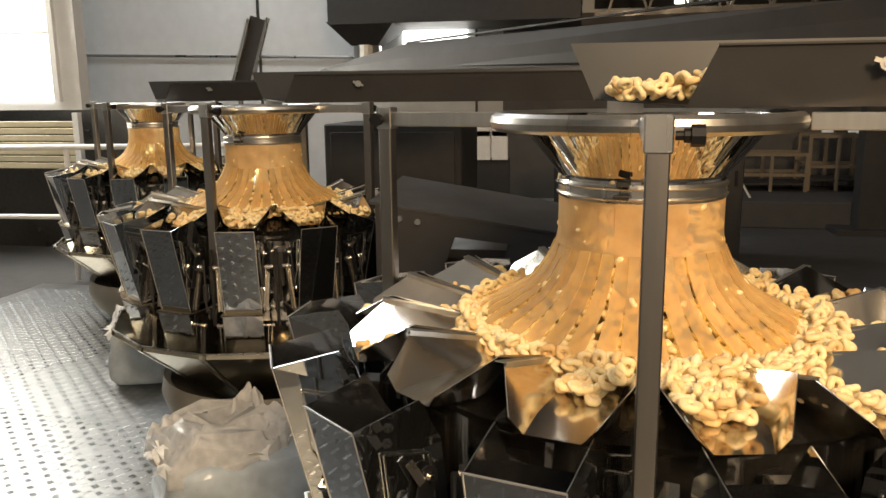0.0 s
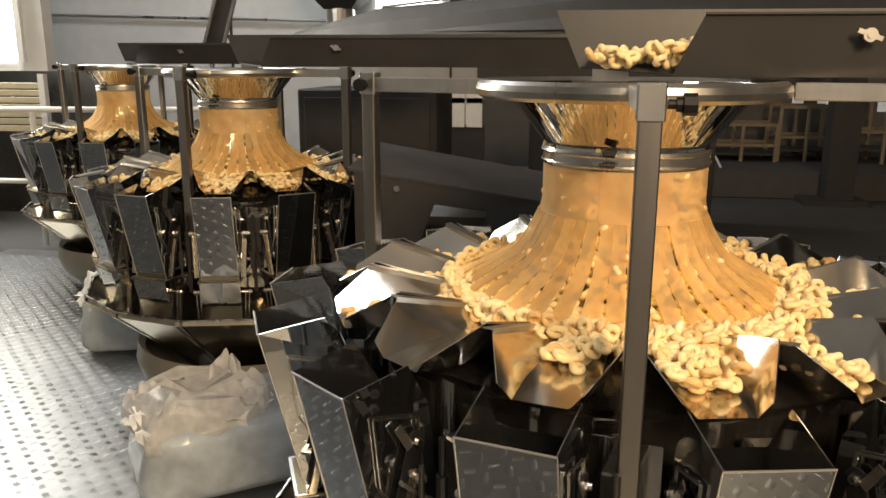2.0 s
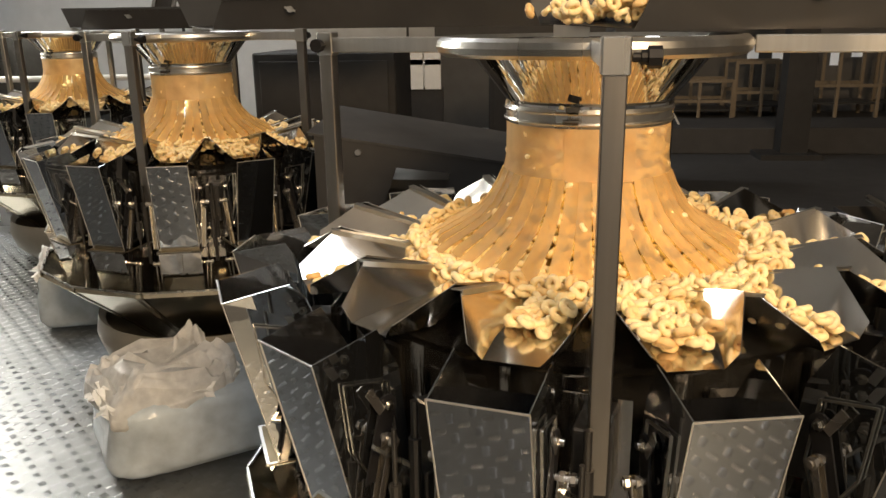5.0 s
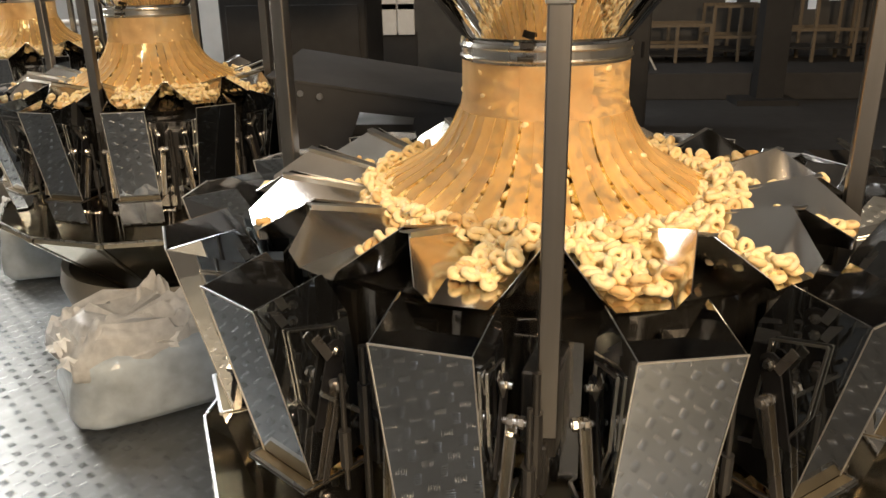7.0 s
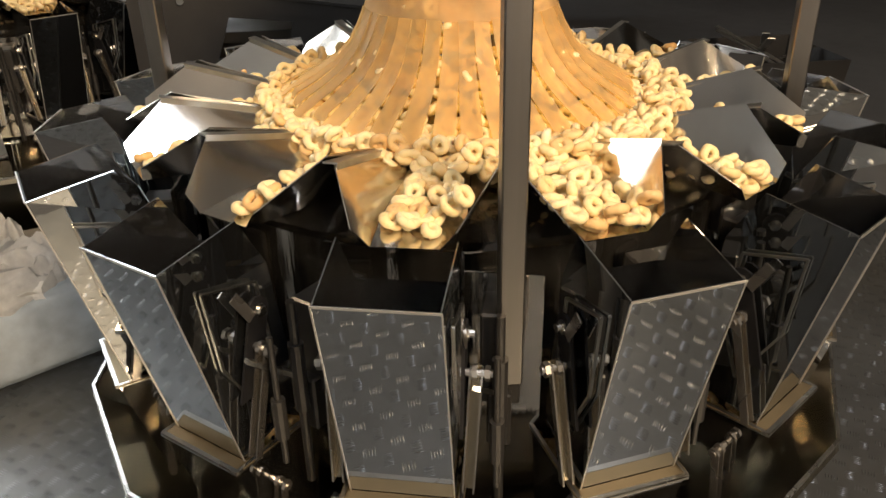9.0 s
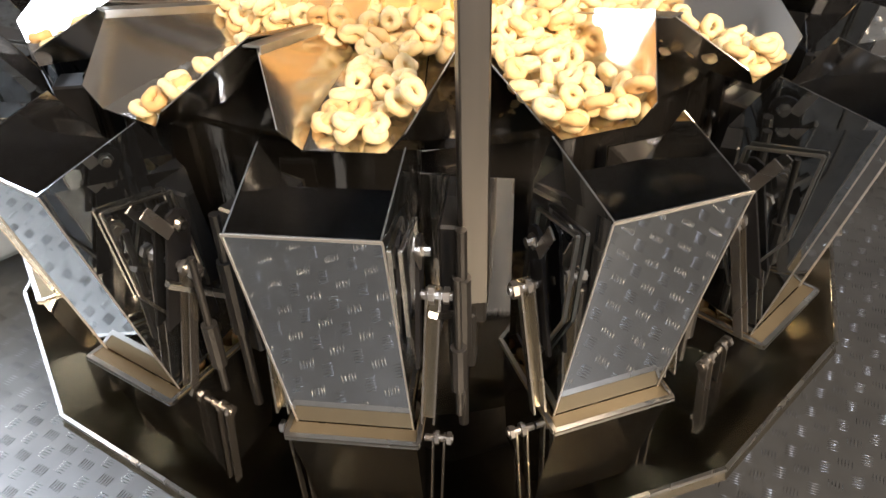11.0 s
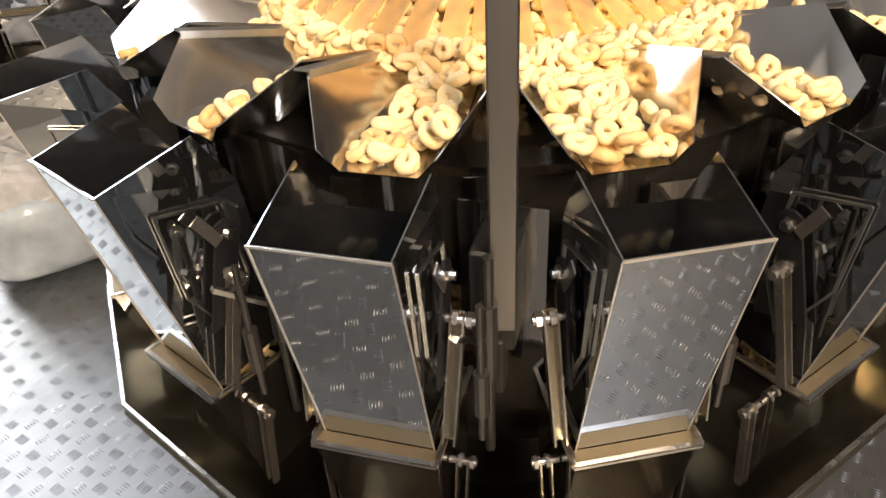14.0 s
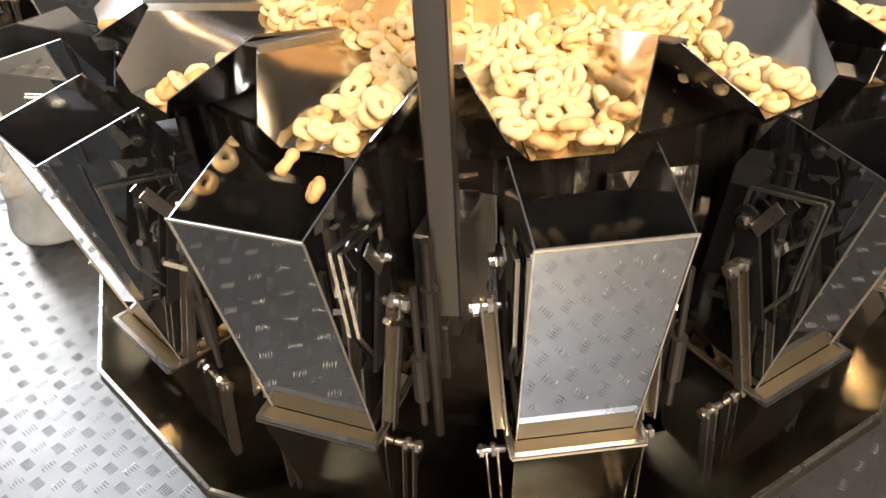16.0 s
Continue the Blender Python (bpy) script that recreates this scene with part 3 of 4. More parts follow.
for k, (count, r0, r1, shift, spread, layers) in FILL.items():
    CLOSE[k] = []
    for i, m in enumerate(pan_rings(40 + k, count, r0, r1, shift, spread, layers)):
        ob = new("snack_ring", RINGS[i % 6])
        ob.matrix_basis = head_pose(k) @ m
        tagged(ob, "pale yellow baked corn ring lying in a feeder pan", "snack ring", "rings in the near pans")
        CLOSE[k].append((ob, m))

rest, rnd = [], random.Random(5)
for k in range(HEADS):
    if k in (0, 1, 2, 13):
        continue
    for m in pan_rings(80 + k, 34 if k in (12, 11) else 46, 0.28, 0.54, 0.018, 0.5, 2):
        rest.append(head_pose(k) @ m)


def collar(seed, count, r0, r1):
    rnd = random.Random(seed)

    def sample():
        a = rnd.uniform(0, 2 * math.pi)
        r = r0 + (r1 - r0) * rnd.random() * (0.76 if math.cos(a) < -0.1 else 1.0)
        z = 0.963 + 0.050 * rnd.random() * min(1.0, max(0.2, 1 - (r - 0.316) / 0.075)) - 0.25 * max(0.0, r - 0.335)
        return (r * math.cos(a), r * math.sin(a), min(z, under_skirt(r)))
    return [tumbled(rnd, p, 0.6) for p in settle(rnd, count, sample, 0.0178)]


def column(seed, count):
    rnd = random.Random(seed)

    def sample():
        a, z = rnd.uniform(0, 2 * math.pi), rnd.uniform(1.03, 1.24)
        r = float(np.interp(z, (0.98, 1.009, 1.03, 1.055, 1.085, 1.115, 1.3), (0.305, 0.245, 0.212, 0.188, 0.170, 0.158, 0.153))) - rnd.uniform(0.0135, 0.030)
        return (r * math.cos(a), r * math.sin(a), z)
    return [tumbled(rnd, p, 0.8) for p in settle(rnd, count, sample, 0.022)]


def hem_heap(seed, count, r1=0.375):
    """Rings that have run out past the hem of the skirt and lie heaped round it."""
    rnd = random.Random(seed)

    def sample():
        a = rnd.uniform(0, 2 * math.pi)
        r = 0.318 + (r1 - 0.318) * rnd.random() * (0.45 if math.cos(a) < -0.1 else 1.0)
        return (r * math.cos(a), r * math.sin(a), 0.970 + rnd.uniform(-0.012, 0.022) * min(1.0, max(0.0, (r - 0.312) / 0.02)) - 0.12 * (r - 0.318))
    return [tumbled(rnd, p, 0.75) for p in settle(rnd, count, sample, 0.0185)]


def under_strips(seed, count):
    """Rings pressed against the inside of the strips."""
    rnd = random.Random(seed)

    def sample():
        a, r = rnd.uniform(0, 2 * math.pi), rnd.uniform(0.185, 0.315)
        z = float(np.interp(r, (0.158, 0.170, 0.188, 0.212, 0.245, 0.283, 0.318), (1.115, 1.085, 1.055, 1.030, 1.009, 0.989, 0.974)))
        return ((r - 0.009) * math.cos(a), (r - 0.009) * math.sin(a), z - 0.0125)
    return [tumbled(rnd, p, 0.5) for p in settle(rnd, count, sample, 0.0205)]


rest += under_strips(12, 480) + collar(7, 700, 0.25, 0.372) + column(8, 620) + hem_heap(9, 300)
for k in (-1, 0, 1, 2):
    rnd = random.Random(60 + k)
    low = settle(rnd, 34, lambda: (rnd.uniform(0.515, 0.585), rnd.uniform(-0.052, 0.052), rnd.uniform(0.475, 0.605)), 0.0185)
    rest += [head_pose(k) @ tumbled(rnd, p, 0.7) for p in low]
joined("snack_rings", rest, RINGS, "heap of pale yellow corn rings under the skirt and in the pans")


def far_rings(at, seed):
    out = []
    for k in range(HEADS):
        out += [head_pose(k) @ Matrix.Translation((-INSET / 2, 0, 0)) @ m for m in pan_rings(seed + k, 44, 0.28, 0.53, 0.0, 0.95, 2)]
    out += collar(seed, 560, 0.25, 0.375) + column(seed + 1, 300) + under_strips(seed + 2, 380)
    shift = Matrix.Translation(at) @ TURNED
    joined("snack_rings", [shift @ m for m in out], SMALL, "pale yellow corn rings in the pans of a weigher further down the row")


far_rings(SECOND, 200)
far_rings(THIRD, 300)

# ---- feeders over the funnels ----


def build_feeder(length, label):
    f = base_of("feeder_trough", label, "feeder", "feeders over the weighers")
    v, t = [], 0.0
    near = [(0.12, -0.06, 1.472), (0.07, -0.05, 1.366), (length, -0.05, 1.366), (length, -0.06, 1.472)]
    far = [(-0.14, 0.13, 1.492), (-0.09, 0.12, 1.378), (length, 0.12, 1.366), (length, 0.13, 1.492)]
    # same sheet metal: shaded near side painted darker, lit far side lighter
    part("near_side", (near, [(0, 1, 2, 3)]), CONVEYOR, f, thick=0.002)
    part("far_side", (far, [(0, 1, 2, 3)]), LITSHEET, f, thick=0.002)
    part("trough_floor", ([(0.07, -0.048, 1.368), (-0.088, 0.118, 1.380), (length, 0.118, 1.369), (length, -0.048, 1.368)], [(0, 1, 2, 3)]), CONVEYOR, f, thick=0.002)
    part("spout_lip", box(-0.03, 0.09, 1.366, 0.07, 0.004, 0.024), BRUSHED, f)
    part("top_rail", bar((0.12, -0.062, 1.474), (length, -0.062, 1.474), 0.008, 0.004), CONVEYOR, f)
    part("wing_bolt", join(rod((0.385, -0.058, 1.437), (0.385, -0.085, 1.437), 0.006), rod((0.385, -0.075, 1.437), (0.385, -0.083, 1.437), 0.012), bar((0.365, -0.08, 1.445), (0.405, -0.08, 1.430), 0.004, 0.008)), BRUSHED, f)
    return f


feeder = build_feeder(1.9, "dull grey sheet-metal vibrating feeder trough over a weigher")
copy_thing(feeder, Matrix.Translation((SECOND[0] + 0.05, SECOND[1], 0)))
copy_thing(feeder, Matrix.Translation((THIRD[0] + 0.05, THIRD[1], 0)))

# ---- background ----
conv = base_of("conveyor", "long dull grey sheet-metal conveyor running over the hall", "conveyor")
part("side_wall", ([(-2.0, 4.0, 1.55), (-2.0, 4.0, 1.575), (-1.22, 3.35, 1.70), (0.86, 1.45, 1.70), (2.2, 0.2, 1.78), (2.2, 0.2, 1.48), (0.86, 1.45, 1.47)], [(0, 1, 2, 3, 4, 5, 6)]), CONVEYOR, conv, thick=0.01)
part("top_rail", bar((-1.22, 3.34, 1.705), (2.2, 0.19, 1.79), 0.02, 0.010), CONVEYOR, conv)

silo = base_of("overhead_bin", "large grey sheet-metal overhead bin with a cone outlet", "bin")
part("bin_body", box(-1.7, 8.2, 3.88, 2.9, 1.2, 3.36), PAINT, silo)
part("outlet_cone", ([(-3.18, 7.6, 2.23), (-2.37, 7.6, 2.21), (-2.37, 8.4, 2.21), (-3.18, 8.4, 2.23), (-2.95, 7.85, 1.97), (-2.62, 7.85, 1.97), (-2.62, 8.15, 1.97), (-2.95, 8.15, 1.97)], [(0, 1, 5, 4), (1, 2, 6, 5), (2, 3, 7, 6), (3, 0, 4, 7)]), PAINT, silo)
part("spout", rod((-2.79, 8.0, 1.98), (-2.79, 8.0, 1.70), 0.17, 20), BRUSHED, silo)

cab = base_of("machine_cabinet", "grey painted machine cabinet with a cut-out, behind the weigher", "machine cabinet")
part("front_plate", ([(-0.78, 0.93, 0.0), (-0.05, 0.97, 0.0), (-0.05, 0.97, 0.93), (-0.78, 0.93, 1.05), (-0.52, 0.945, 0.94), (-0.35, 0.955, 0.92), (-0.37, 0.953, 0.82), (-0.56, 0.942, 0.83)],
                     [(0, 1, 6, 7), (1, 2, 5, 6), (2, 3, 4, 5), (3, 0, 7, 4)]), PAINT, cab, thick=0.006)
part("cabinet_body", box(-0.42, 1.28, 0.45, 0.70, 0.50, 0.86), DARK, cab)
part("top_plate", ([(-0.80, 0.92, 1.055), (-0.03, 0.96, 0.935), (-0.03, 1.42, 0.965), (-0.80, 1.40, 1.09)], [(0, 1, 2, 3)]), CABINET, cab, thick=0.008)
for x, z, sx, sz in ((-0.42, 0.30, 0.70, 0.56), (-0.70, 0.72, 0.14, 0.28), (-0.12, 0.72, 0.10, 0.28), (-0.42, 0.87, 0.70, 0.03)):
    part("front_sheet", box(x, 1.022, z, sx, 0.012, sz), CABINET, cab, "scuffed grey front sheet round a cut-out")
for x, z in ((-0.70, 1.00), (-0.64, 0.99)):
    part("bolt_head", rod((x, 0.932, z), (x, 0.922, z), 0.010, 8), BRUSHED, cab)


def crumple(name, size, seed, rise, mat, rough=1.0):
    """Film drawn round a soft load: creased sides, flat below, bunched on top."""
    n, m, verts = 72, 34, []

    def squared(c, e):
        return math.copysign(abs(c) ** e, c)
    for j in range(m + 1):
        v = math.pi * (j / m) - math.pi / 2
        for i in range(n):
            u = 2 * math.pi * i / n
            cu, su, cv, sv = math.cos(u), math.sin(u), math.cos(v), math.sin(v)
            p = Vector((squared(cv, 0.3) * squared(cu, 0.25), squared(cv, 0.3) * squared(su, 0.25), squared(sv, 0.5)))
            q = Vector((p.x * size[0] / 2, p.y * size[1] / 2, p.z * size[2] / 2))
            w = noise.noise(q * 8 + Vector((seed, 0, 0))) * 0.028 + (noise.noise(q * 24 + Vector((seed, 3, 0))) * 0.012 + abs(noise.noise(q * 48)) * 0.006) * rough
            q += p.normalized() * w * (0.25 if sv < -0.5 else 1.0)
            if sv > 0.3:
                lift = max(0.0, noise.noise(Vector((q.x * 6, q.y * 6, seed))) + 0.25) * rise
                q.z += lift + abs(noise.noise(Vector((q.x * 26, q.y * 26, seed + 5)))) * rise * 0.55
            q.z = max(q.z, -size[2] / 2)
            verts.append(tuple(q))
    faces = [(j * n + i, j * n + (i + 1) % n, (j + 1) * n + (i + 1) % n, (j + 1) * n + i) for j in range(m) for i in range(n)]
    return mesh_of(name, verts, faces, mat, smooth=True, crease=50)


def film_shards(seed, count, wide, deep, tall):
    """Stiff folded leaves of film standing and leaning on one another."""
    rnd = random.Random(seed)
    verts, faces = [], []
    for i in range(count):
        u, v = rnd.uniform(-0.5, 0.5), rnd.uniform(-0.5, 0.5)
        near_top = 1 - 1.3 * (abs(u) + abs(v)) / 2
        sx, sz = rnd.uniform(0.05, 0.11), tall * rnd.uniform(0.4, 1.0) * max(0.35, near_top)
        m = Matrix.Translation((u * wide, v * deep, 0)) @ Euler((rnd.gauss(0, 0.55), rnd.gauss(0, 0.5), rnd.uniform(0, 6.28))).to_matrix().to_4x4()
        bend, n0 = rnd.uniform(-0.05, 0.05), len(verts)
        for a in range(5):
            for b in range(5):
                p = Vector(((a / 4 - 0.5) * sx * (1 - 0.12 * b * rnd.random()), bend * (b / 4) ** 2 + 0.016 * ((a + i) % 2) + rnd.uniform(-0.006, 0.006), (b / 4) * sz))
                verts.append(tuple(m @ p))
        faces += [(n0 + a * 5 + b, n0 + a * 5 + b + 1, n0 + a * 5 + b + 6, n0 + a * 5 + b + 5) for a in range(4) for b in range(4)]
    return verts, faces


def bag(label, at, turn, size, seed, top):
    b = base_of("plastic_bag", label, "plastic bag", "plastic bags by the weighers", pose(at[0], at[1], 0.003, 0, 0, turn))
    part("bag_body", crumple("bag_body", size, seed, 0.03, FILM, 0.5), None, b, m=pose(0, 0, size[2] / 2))
    part("crumpled_top", crumple("crumpled_top", top[3:], seed + 7, 0.12, CRUMPLED, 1.6), None, b, "white crumpled film bunched on the bag", m=pose(*top[:3], 4, -5, 8))
    part("film_leaves", film_shards(seed * 10, 46, top[3] * 0.95, top[4] * 0.95, top[5] * 1.9), CRUMPLED, b, "stiff white leaves of folded film", thick=0.0012, m=pose(top[0], top[1], top[2] - 0.02))
    return b


bag("milky bluish plastic film bag with crumpled top on tread plate", (-1.135, 0.885), 35, (0.82, 0.43, 0.25), 1.0, (-0.20, -0.01, 0.25, 0.42, 0.36, 0.07))
bag("crumpled milky plastic bag beside a weigher base", (-2.27, 1.93), 20, (0.30, 0.32, 0.27), 2.0, (-0.02, 0.0, 0.26, 0.24, 0.24, 0.05))


# left end: partition with shutter opening and bright window, handrail
thing("wall_partition", box(-6.6, 4.3, 3.4, 5.0, 0.12, 4.2), WALLPAINT, "grey partition wall over a dark opening", "wall", kind="structure")
# a dark sheet gives the shade of the depth behind the opening
thing("opening_shade", box(-6.6, 5.2, 0.6, 5.0, 0.06, 1.4), DARK, "dark sheet standing in for the unlit depth behind the shutter opening", "wall", kind="structure")
shutter = base_of("roller_shutter", "cream slatted roller shutter, half open", "roller shutter")
for i in range(7):
    part("slat", box(-5.2, 4.16, 0.86 + i * 0.055, 2.2, 0.02, 0.046), SHUTTER, shutter, bevel=0.004)
for x in (-6.32, -4.10):
    part("guide_rail", box(x, 4.16, 0.64, 0.05, 0.05, 1.28), WALLPAINT, shutter)
win = base_of("window_1", "tall overexposed window above the dark opening", "window")
win["kind"] = "structure"
part("pane", box(-5.1, 4.22, 2.34, 1.6, 0.02, 1.92), DAYLIGHT, win)
part("pane", box(-5.2, 4.22, 4.36, 1.45, 0.02, 1.96), DAYLIGHT, win)
part("window_frame", join(box(-4.28, 4.21, 3.35, 0.05, 0.04, 3.97), box(-5.1, 4.20, 1.90, 1.6, 0.02, 0.02)), WALLPAINT, win)
rail = base_of("handrail", "white tubular handrail at the platform edge", "handrail")
part("top_tube", rod((-5.6, 3.75, 1.02), (-2.3, 3.95, 1.04), 0.022), WHITE, rail)
part("lower_tube", rod((-5.6, 3.75, 0.50), (-3.4, 3.85, 0.50), 0.020), WHITE, rail)
for x in (-5.5, -4.0, -2.35):
    part("rail_post", rod((x, 3.85, 0.0), (x, 3.85, 1.03), 0.02), WHITE, rail)

# north wall joints and fittings
trim = base_of("wall_trim", "thin dark joints and pipe on the grey wall panels", "wall trim")
trim["kind"] = "structure"
for x in (-7.6, -4.6, -1.6, 1.4, 4.4):
    part("joint", box(x, 8.985, 2.5, 0.03, 0.03, 5.0), DARK, trim)
part("pipe", rod((-8.9, 8.95, 2.02), (-2.0, 8.95, 1.86), 0.02), BRUSHED, trim)
win3 = base_of("window_2", "small overexposed window behind the bin outlet", "window")
win3["kind"] = "structure"
part("pane", box(-2.15, 8.97, 2.10, 0.85, 0.03, 0.62), DAYLIGHT, win3)
clear = base_of("window_3", "row of clerestory panes behind the roof trusses", "window")
clear["kind"] = "structure"
for x, z, w in ((0.95, 2.52, 0.16), (1.30, 2.56, 0.30), (2.05, 2.60, 0.12)):
    part("pane", box(x, 8.97, z, w, 0.03, 0.13), DAYLIGHT, clear)
far_panes = base_of("window_4", "small bright panes low in the far wall", "window")
far_panes["kind"] = "structure"
for x, z in ((2.75, 0.95), (3.05, 0.98), (3.75, 0.9), (4.0, 1.0)):
    part("pane", box(x, 8.965, z, 0.13, 0.02, 0.22), DIMLIGHT, far_panes)
# two sheets added over the north wall, its dimness put into their colours
thing("upper_wall_shade", box(3.4, 8.985, 3.4, 7.0, 0.02, 1.95), UPPERSHADE, "near-black sheet over the upper wall, shade behind the roof trusses put into its colour", "wall", kind="structure")
thing("lower_wall_shade", box(2.825, 8.985, 1.2, 8.15, 0.02, 2.36), LOWERSHADE, "brown-grey sheet over the lower wall, shade behind the open stands put into its colour", "wall", kind="structure")
truss = base_of("roof_truss", "dark steel lattice roof truss", "roof truss")
part("lower_chord", bar((-0.1, 8.2, 2.28), (6.5, 8.2, 2.40), 0.06, 0.06), DARK, truss)
for x in (1.5, 4.5):
    part("hanger", rod((x, 8.2, 3.0), (x, 8.2, 5.56), 0.02), DARK, truss)
part("upper_chord", bar((-0.1, 8.2, 3.0), (6.5, 8.2, 3.1), 0.06, 0.06), DARK, truss)
for i in range(14):
    x = 0.05 + i * 0.45
    part("web_bar", bar((x, 8.2, 2.29), (x + 0.225, 8.2, 3.02), 0.03, 0.03), DARK, truss)
    part("web_bar", bar((x + 0.225, 8.2, 3.02), (x + 0.45, 8.2, 2.30), 0.03, 0.03), DARK, truss)

chute = base_of("inclined_chute", "narrow inclined steel chute frame behind the weighers", "chute")
for dx in (0.0, 0.16):
    part("chute_rail", bar((-2.98 + dx, 4.6, 1.45), (-2.80 + dx, 4.6, 2.00), 0.025, 0.025, (0, 1, 0)), BRUSHED, chute)
part("chute_bed", bar((-2.90, 4.61, 1.45), (-2.72, 4.61, 2.00), 0.004, 0.15, (1, 0, -0.3)), PAINT, chute)
part("chute_leg", bar((-2.95, 4.63, 0.0), (-2.92, 4.63, 1.5), 0.03, 0.03, (0, 1, 0)), BRUSHED, chute)

# far machines and stands
for x, y, sx, sy, h, word in ((-1.55, 4.6, 1.05, 0.8, 1.16, "dark grey"), (-0.05, 5.0, 0.65, 0.7, 1.22, "dark"), (0.85, 5.4, 0.5, 0.7, 1.30, "dark brown-grey")):
    c = base_of("control_cabinet", word + " steel control cabinet standing in the hall", "cabinet")
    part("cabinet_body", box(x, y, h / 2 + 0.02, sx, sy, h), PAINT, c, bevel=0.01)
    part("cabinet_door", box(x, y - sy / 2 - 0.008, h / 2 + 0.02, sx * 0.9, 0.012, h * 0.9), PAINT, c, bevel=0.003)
    part("door_handle", box(x + sx * 0.38, y - sy / 2 - 0.022, h * 0.55, 0.02, 0.02, 0.12), BLACK, c)
panel = base_of("wall_panel", "white panelled door leaves against the far wall", "door")
for i, z in enumerate((0.92, 1.10)):
    for x in (-1.38, -1.20, -1.02):
        part("leaf", box(x, 6.6, z - 0.05, 0.165, 0.03, 0.18 if i else 0.30), WHITE, panel, bevel=0.004)
part("panel_stand", box(-1.2, 6.66, 0.37, 0.56, 0.05, 0.74), PAINT, panel)
stack = base_of("cable_pile", "low tangle of dark hoses and cut sheet on the floor", "scrap pile")
rnd = random.Random(12)
for i in range(14):
    a, x, y = rnd.uniform(0, 6.28), -1.0 + rnd.gauss(0, 0.35), 3.4 + rnd.gauss(0, 0.2)
    part("hose", rod((x, y, 0.03 + 0.02 * (i % 4)), (x + 0.45 * math.cos(a), y + 0.45 * math.sin(a), 0.03 + 0.03 * (i % 5)), 0.022, 7), BLACK if i % 3 else PAINT, stack)

for x0, y0, wide, high in ((1.55, 8.0, 0.75, 0.42), (2.35, 8.1, 0.6, 0.62), (3.0, 8.0, 0.9, 0.80), (4.1, 8.1, 0.9, 0.7)):
    s = base_of("timber_stand", "pale open-framed stand with rails in the hall", "stand", "open stands in the hall")
    for dx in (0, wide / 2, wide):
        for dy in (0, 0.5):
            part("leg", box(x0 + dx, y0 + dy, 0.26 + high / 2, 0.035, 0.035, high), WOOD, s)
    for z in (high * 0.45, high):
        for dy in (0, 0.5):
            part("rail", box(x0 + wide / 2, y0 + dy, 0.26 + z, wide + 0.035, 0.03, 0.035), WOOD, s)
    part("shelf", box(x0 + wide / 2, y0 + 0.25, 0.26 + high * 0.2, wide, 0.5, 0.02), PAINT, s)
trestle = base_of("white_trestle", "small white tubular trestle on the floor", "trestle")
for a, b in (((1.30, 7.4, 0.40), (1.52, 7.4, 0.40)), ((1.30, 7.4, 0.40), (1.22, 7.4, 0.26)), ((1.52, 7.4, 0.40), (1.60, 7.4, 0.26))):
    part("tube", rod(a, b, 0.012), WHITE, trestle)
column_ = base_of("steel_column", "brown-grey steel column with a base plate", "column")
part("shaft", box(2.66, 6.95, 2.74, 0.27, 0.22, 5.6), PAINT, column_)
part("base_plate", box(2.60, 6.9, 0.0, 0.60, 0.4, 0.07), PAINT, column_)
thing("low_plinth", box(3.6, 7.9, 0.12, 6.0, 1.6, 0.28), CONCRETE, "low grey concrete plinth across the hall floor", "plinth", kind="structure", bevel=0.01)
for x, y in ((0.95, 1.35), (1.55, 1.9)):
    c = base_of("scrap_bin", "dark open steel bin with offcuts beside the platform", "bin")
    part("bin_shell", ([(x - .2, y - .2, 0), (x + .2, y - .2, 0), (x + .2, y + .2, 0), (x - .2, y + .2, 0), (x - .25, y - .25, .55), (x + .25, y - .25, .55), (x + .25, y + .25, .55), (x - .25, y + .25, .55)], [(3, 2, 1, 0), (0, 1, 5, 4), (1, 2, 6, 5), (2, 3, 7, 6), (3, 0, 4, 7)]), PAINT, c, thick=0.006)
    for i in range(6):
        a = rnd.uniform(0, 6.28)
        part("offcut", bar((x - .15 * math.cos(a), y - .15 * math.sin(a), .42 + .02 * i), (x + .22 * math.cos(a), y + .22 * math.sin(a), .56 + .02 * i), 0.03, 0.004), BRUSHED, c)

# rings in the feeder trough
rnd = random.Random(21)


def heap():
    x = rnd.uniform(-0.06, 0.30)
    return (x, rnd.uniform(-0.035, 0.105), 1.392 + rnd.random() * min(0.055, 0.018 + 0.16 * max(0, x)))


TROUGH = settle(rnd, 150, heap, 0.0185)
joined("snack_rings", [tumbled(rnd, p, 0.7) for p in TROUGH[24:]], RINGS, "pale yellow corn rings heaped in the feeder trough")
FLOW = []
for i, p in enumerate(TROUGH[:24]):
    ob = new("snack_ring", RINGS[i % 6])
    ob.matrix_basis = tumbled(rnd, p, 0.7)
    tagged(ob, "pale yellow corn ring sliding out of the feeder trough", "snack ring", "rings in the feeder")
    FLOW.append((ob, ob.matrix_basis.copy()))

FALLING = []
for i in range(9):
    ob = new("snack_ring", RINGS[i % 6])
    tagged(ob, "pale yellow corn ring dropping from a pan into a hopper", "snack ring", "falling rings")
    FALLING.append(ob)


# head, second at which it leaves the lip, place across the lip
DROPS = [(1, 8.15, 0.010), (1, 8.35, 0.03), (1, 9.95, -0.015), (0, 12.05, 0.0), (1, 12.1, -0.02), (0, 13.55, -0.022), (0, 15.94, -0.027), (0, 15.91, 0.004), (0, 15.895, 0.028)]


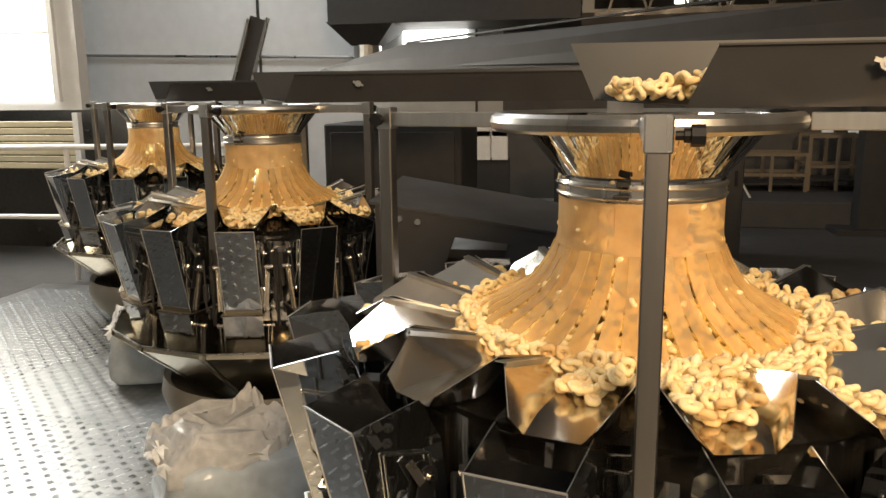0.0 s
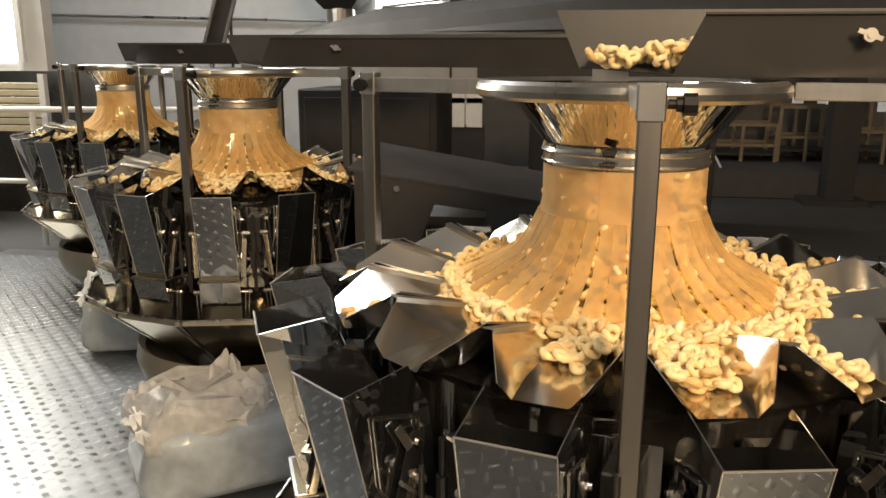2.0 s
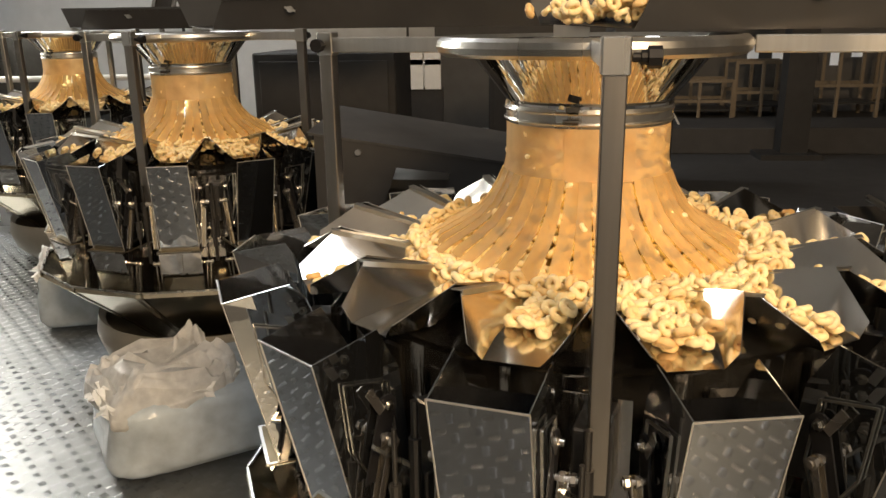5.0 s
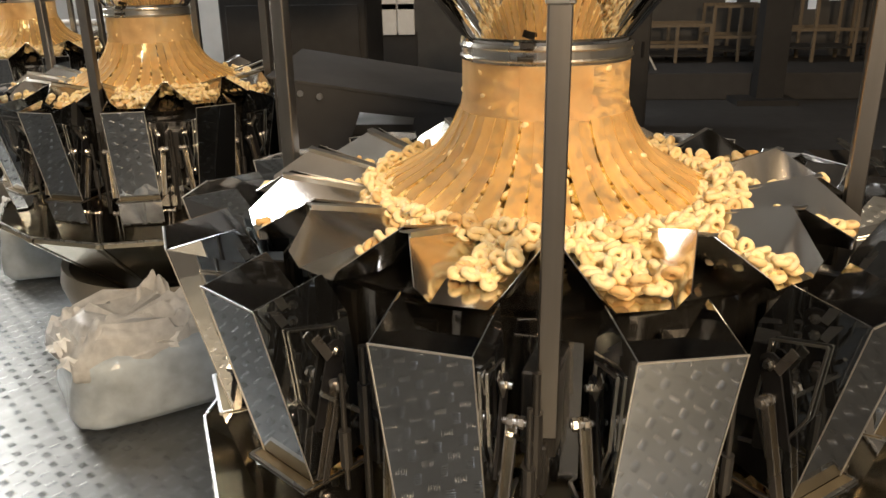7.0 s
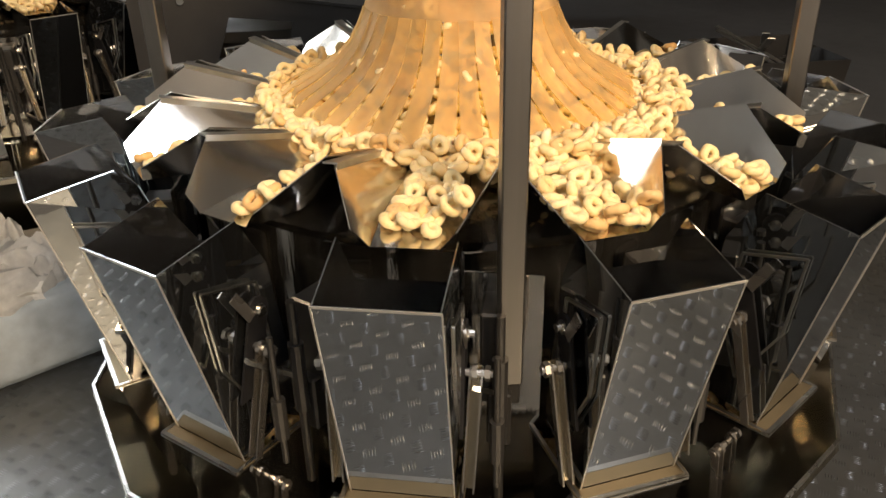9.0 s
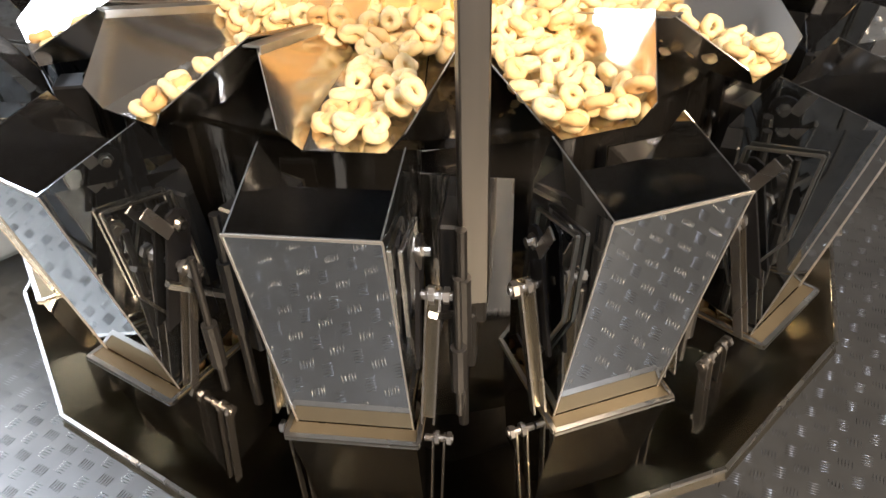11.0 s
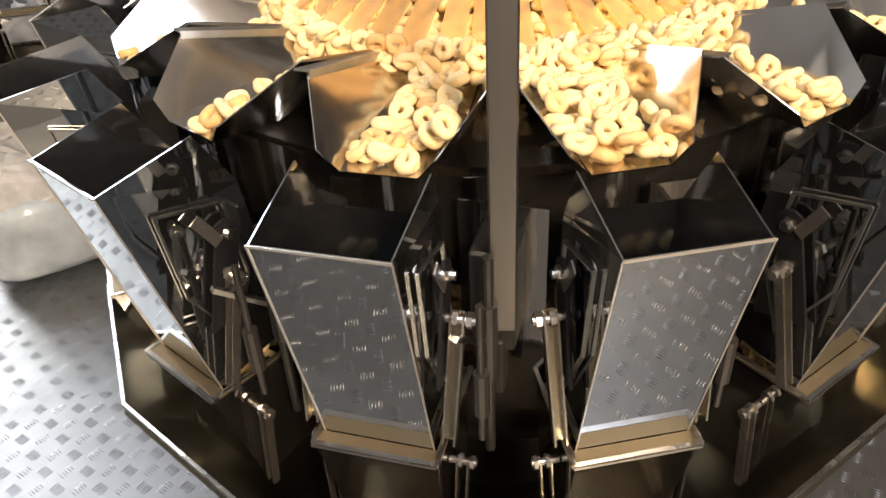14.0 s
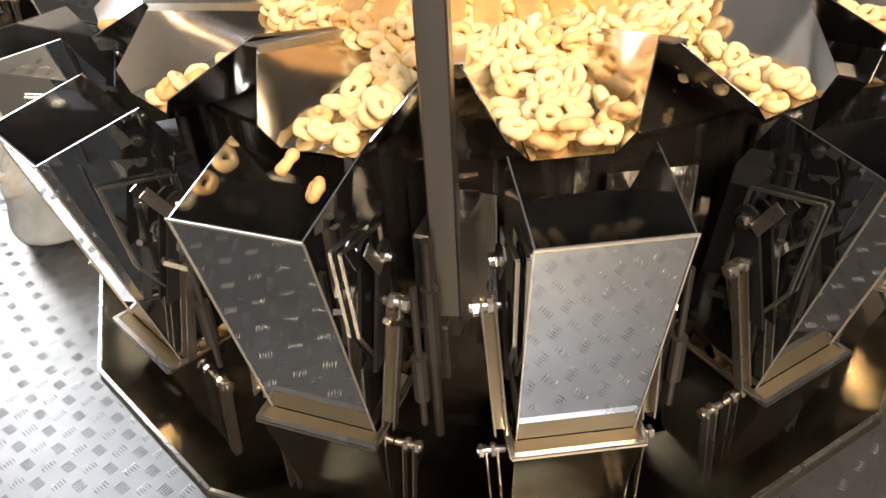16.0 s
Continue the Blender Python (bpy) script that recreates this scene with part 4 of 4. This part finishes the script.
def spread(k, t):
    """How far out the rings of pan k have run at t seconds: 1 is their last place."""
    times, part_run = {0: ((0, 4, 9, 13), (0.52, 0.60, 0.92, 1.0)), 1: ((0, 4, 9), (0.74, 0.80, 1.0)), 2: ((0, 9), (0.85, 1.0)), -1: ((0, 4, 9, 11), (0.25, 0.35, 0.94, 1.0))}[k]
    return float(np.interp(t, times, part_run))


def motions():
    times = (0.0, 1.5, 3.0, 4.5, 6.0, 7.0, 8.0, 9.0, 10.0, 12.0, 14.0, 16.0)
    for k, rings in CLOSE.items():
        for i, (ob, m) in enumerate(rings):
            rows = []
            for t in times:
                x = m.translation.x
                back = max(0.0, x - FILL[k][1]) * (1 - spread(k, t))
                lift = (1 - spread(k, t)) * 0.03 * ((i * 37) % 10) / 10
                q = Matrix.Translation((-back, -back * m.translation.y / x * 0.6, back * 0.05 + lift)) @ m @ Matrix.Rotation(back * (4 + i % 5), 4, "Z")
                q.translation.z = min(q.translation.z, under_skirt(q.translation.x))
                rows.append((t, head_pose(k) @ q))
            walk(ob, rows)
    for i, (ob, m) in enumerate(FLOW):
        rows, off = [], (i * 0.61) % 3.0
        for t in (0.0, 0.8, 1.6, 2.4, 3.2, 4.0, 6.0, 8.0, 12.0, 16.0):
            s = min(t, 3.6 + off) * 0.012
            rows.append((t, Matrix.Translation((-s, 0, 0.004 * math.sin(3 * t + i))) @ m @ Matrix.Rotation(s * 9, 4, "X")))
        walk(ob, rows)
    for ob, (k, t0, y) in zip(FALLING, DROPS):
        rows = []
        for t in sorted({0.0, 4.0, 7.0, t0 - 0.12, 16.0} | {round(t0 + 0.05 * i, 2) for i in range(8) if t0 + 0.05 * i < 15.97}):
            d = max(0.0, t - t0)
            fall = min(0.5 * 9.8 * d * d, 0.255)
            slide = min(0.0, (t - t0)) * 0.05
            x = 0.548 + max(-0.03, slide) + min(0.05, 0.25 * d) - 0.25 * (1 - spread(k, min(t, t0))) * (d == 0)
            q = Matrix.Translation((x, y * (1 if fall < 0.05 else 1.2), min(0.948 + 0.05 * (0.548 - x), under_skirt(x)) - fall)) @ Euler((0.5 + 5 * min(d, 0.35), 0.3 * y * 30, 0.4)).to_matrix().to_4x4()
            rows.append((t, head_pose(k) @ q))
        walk(ob, rows)


motions()
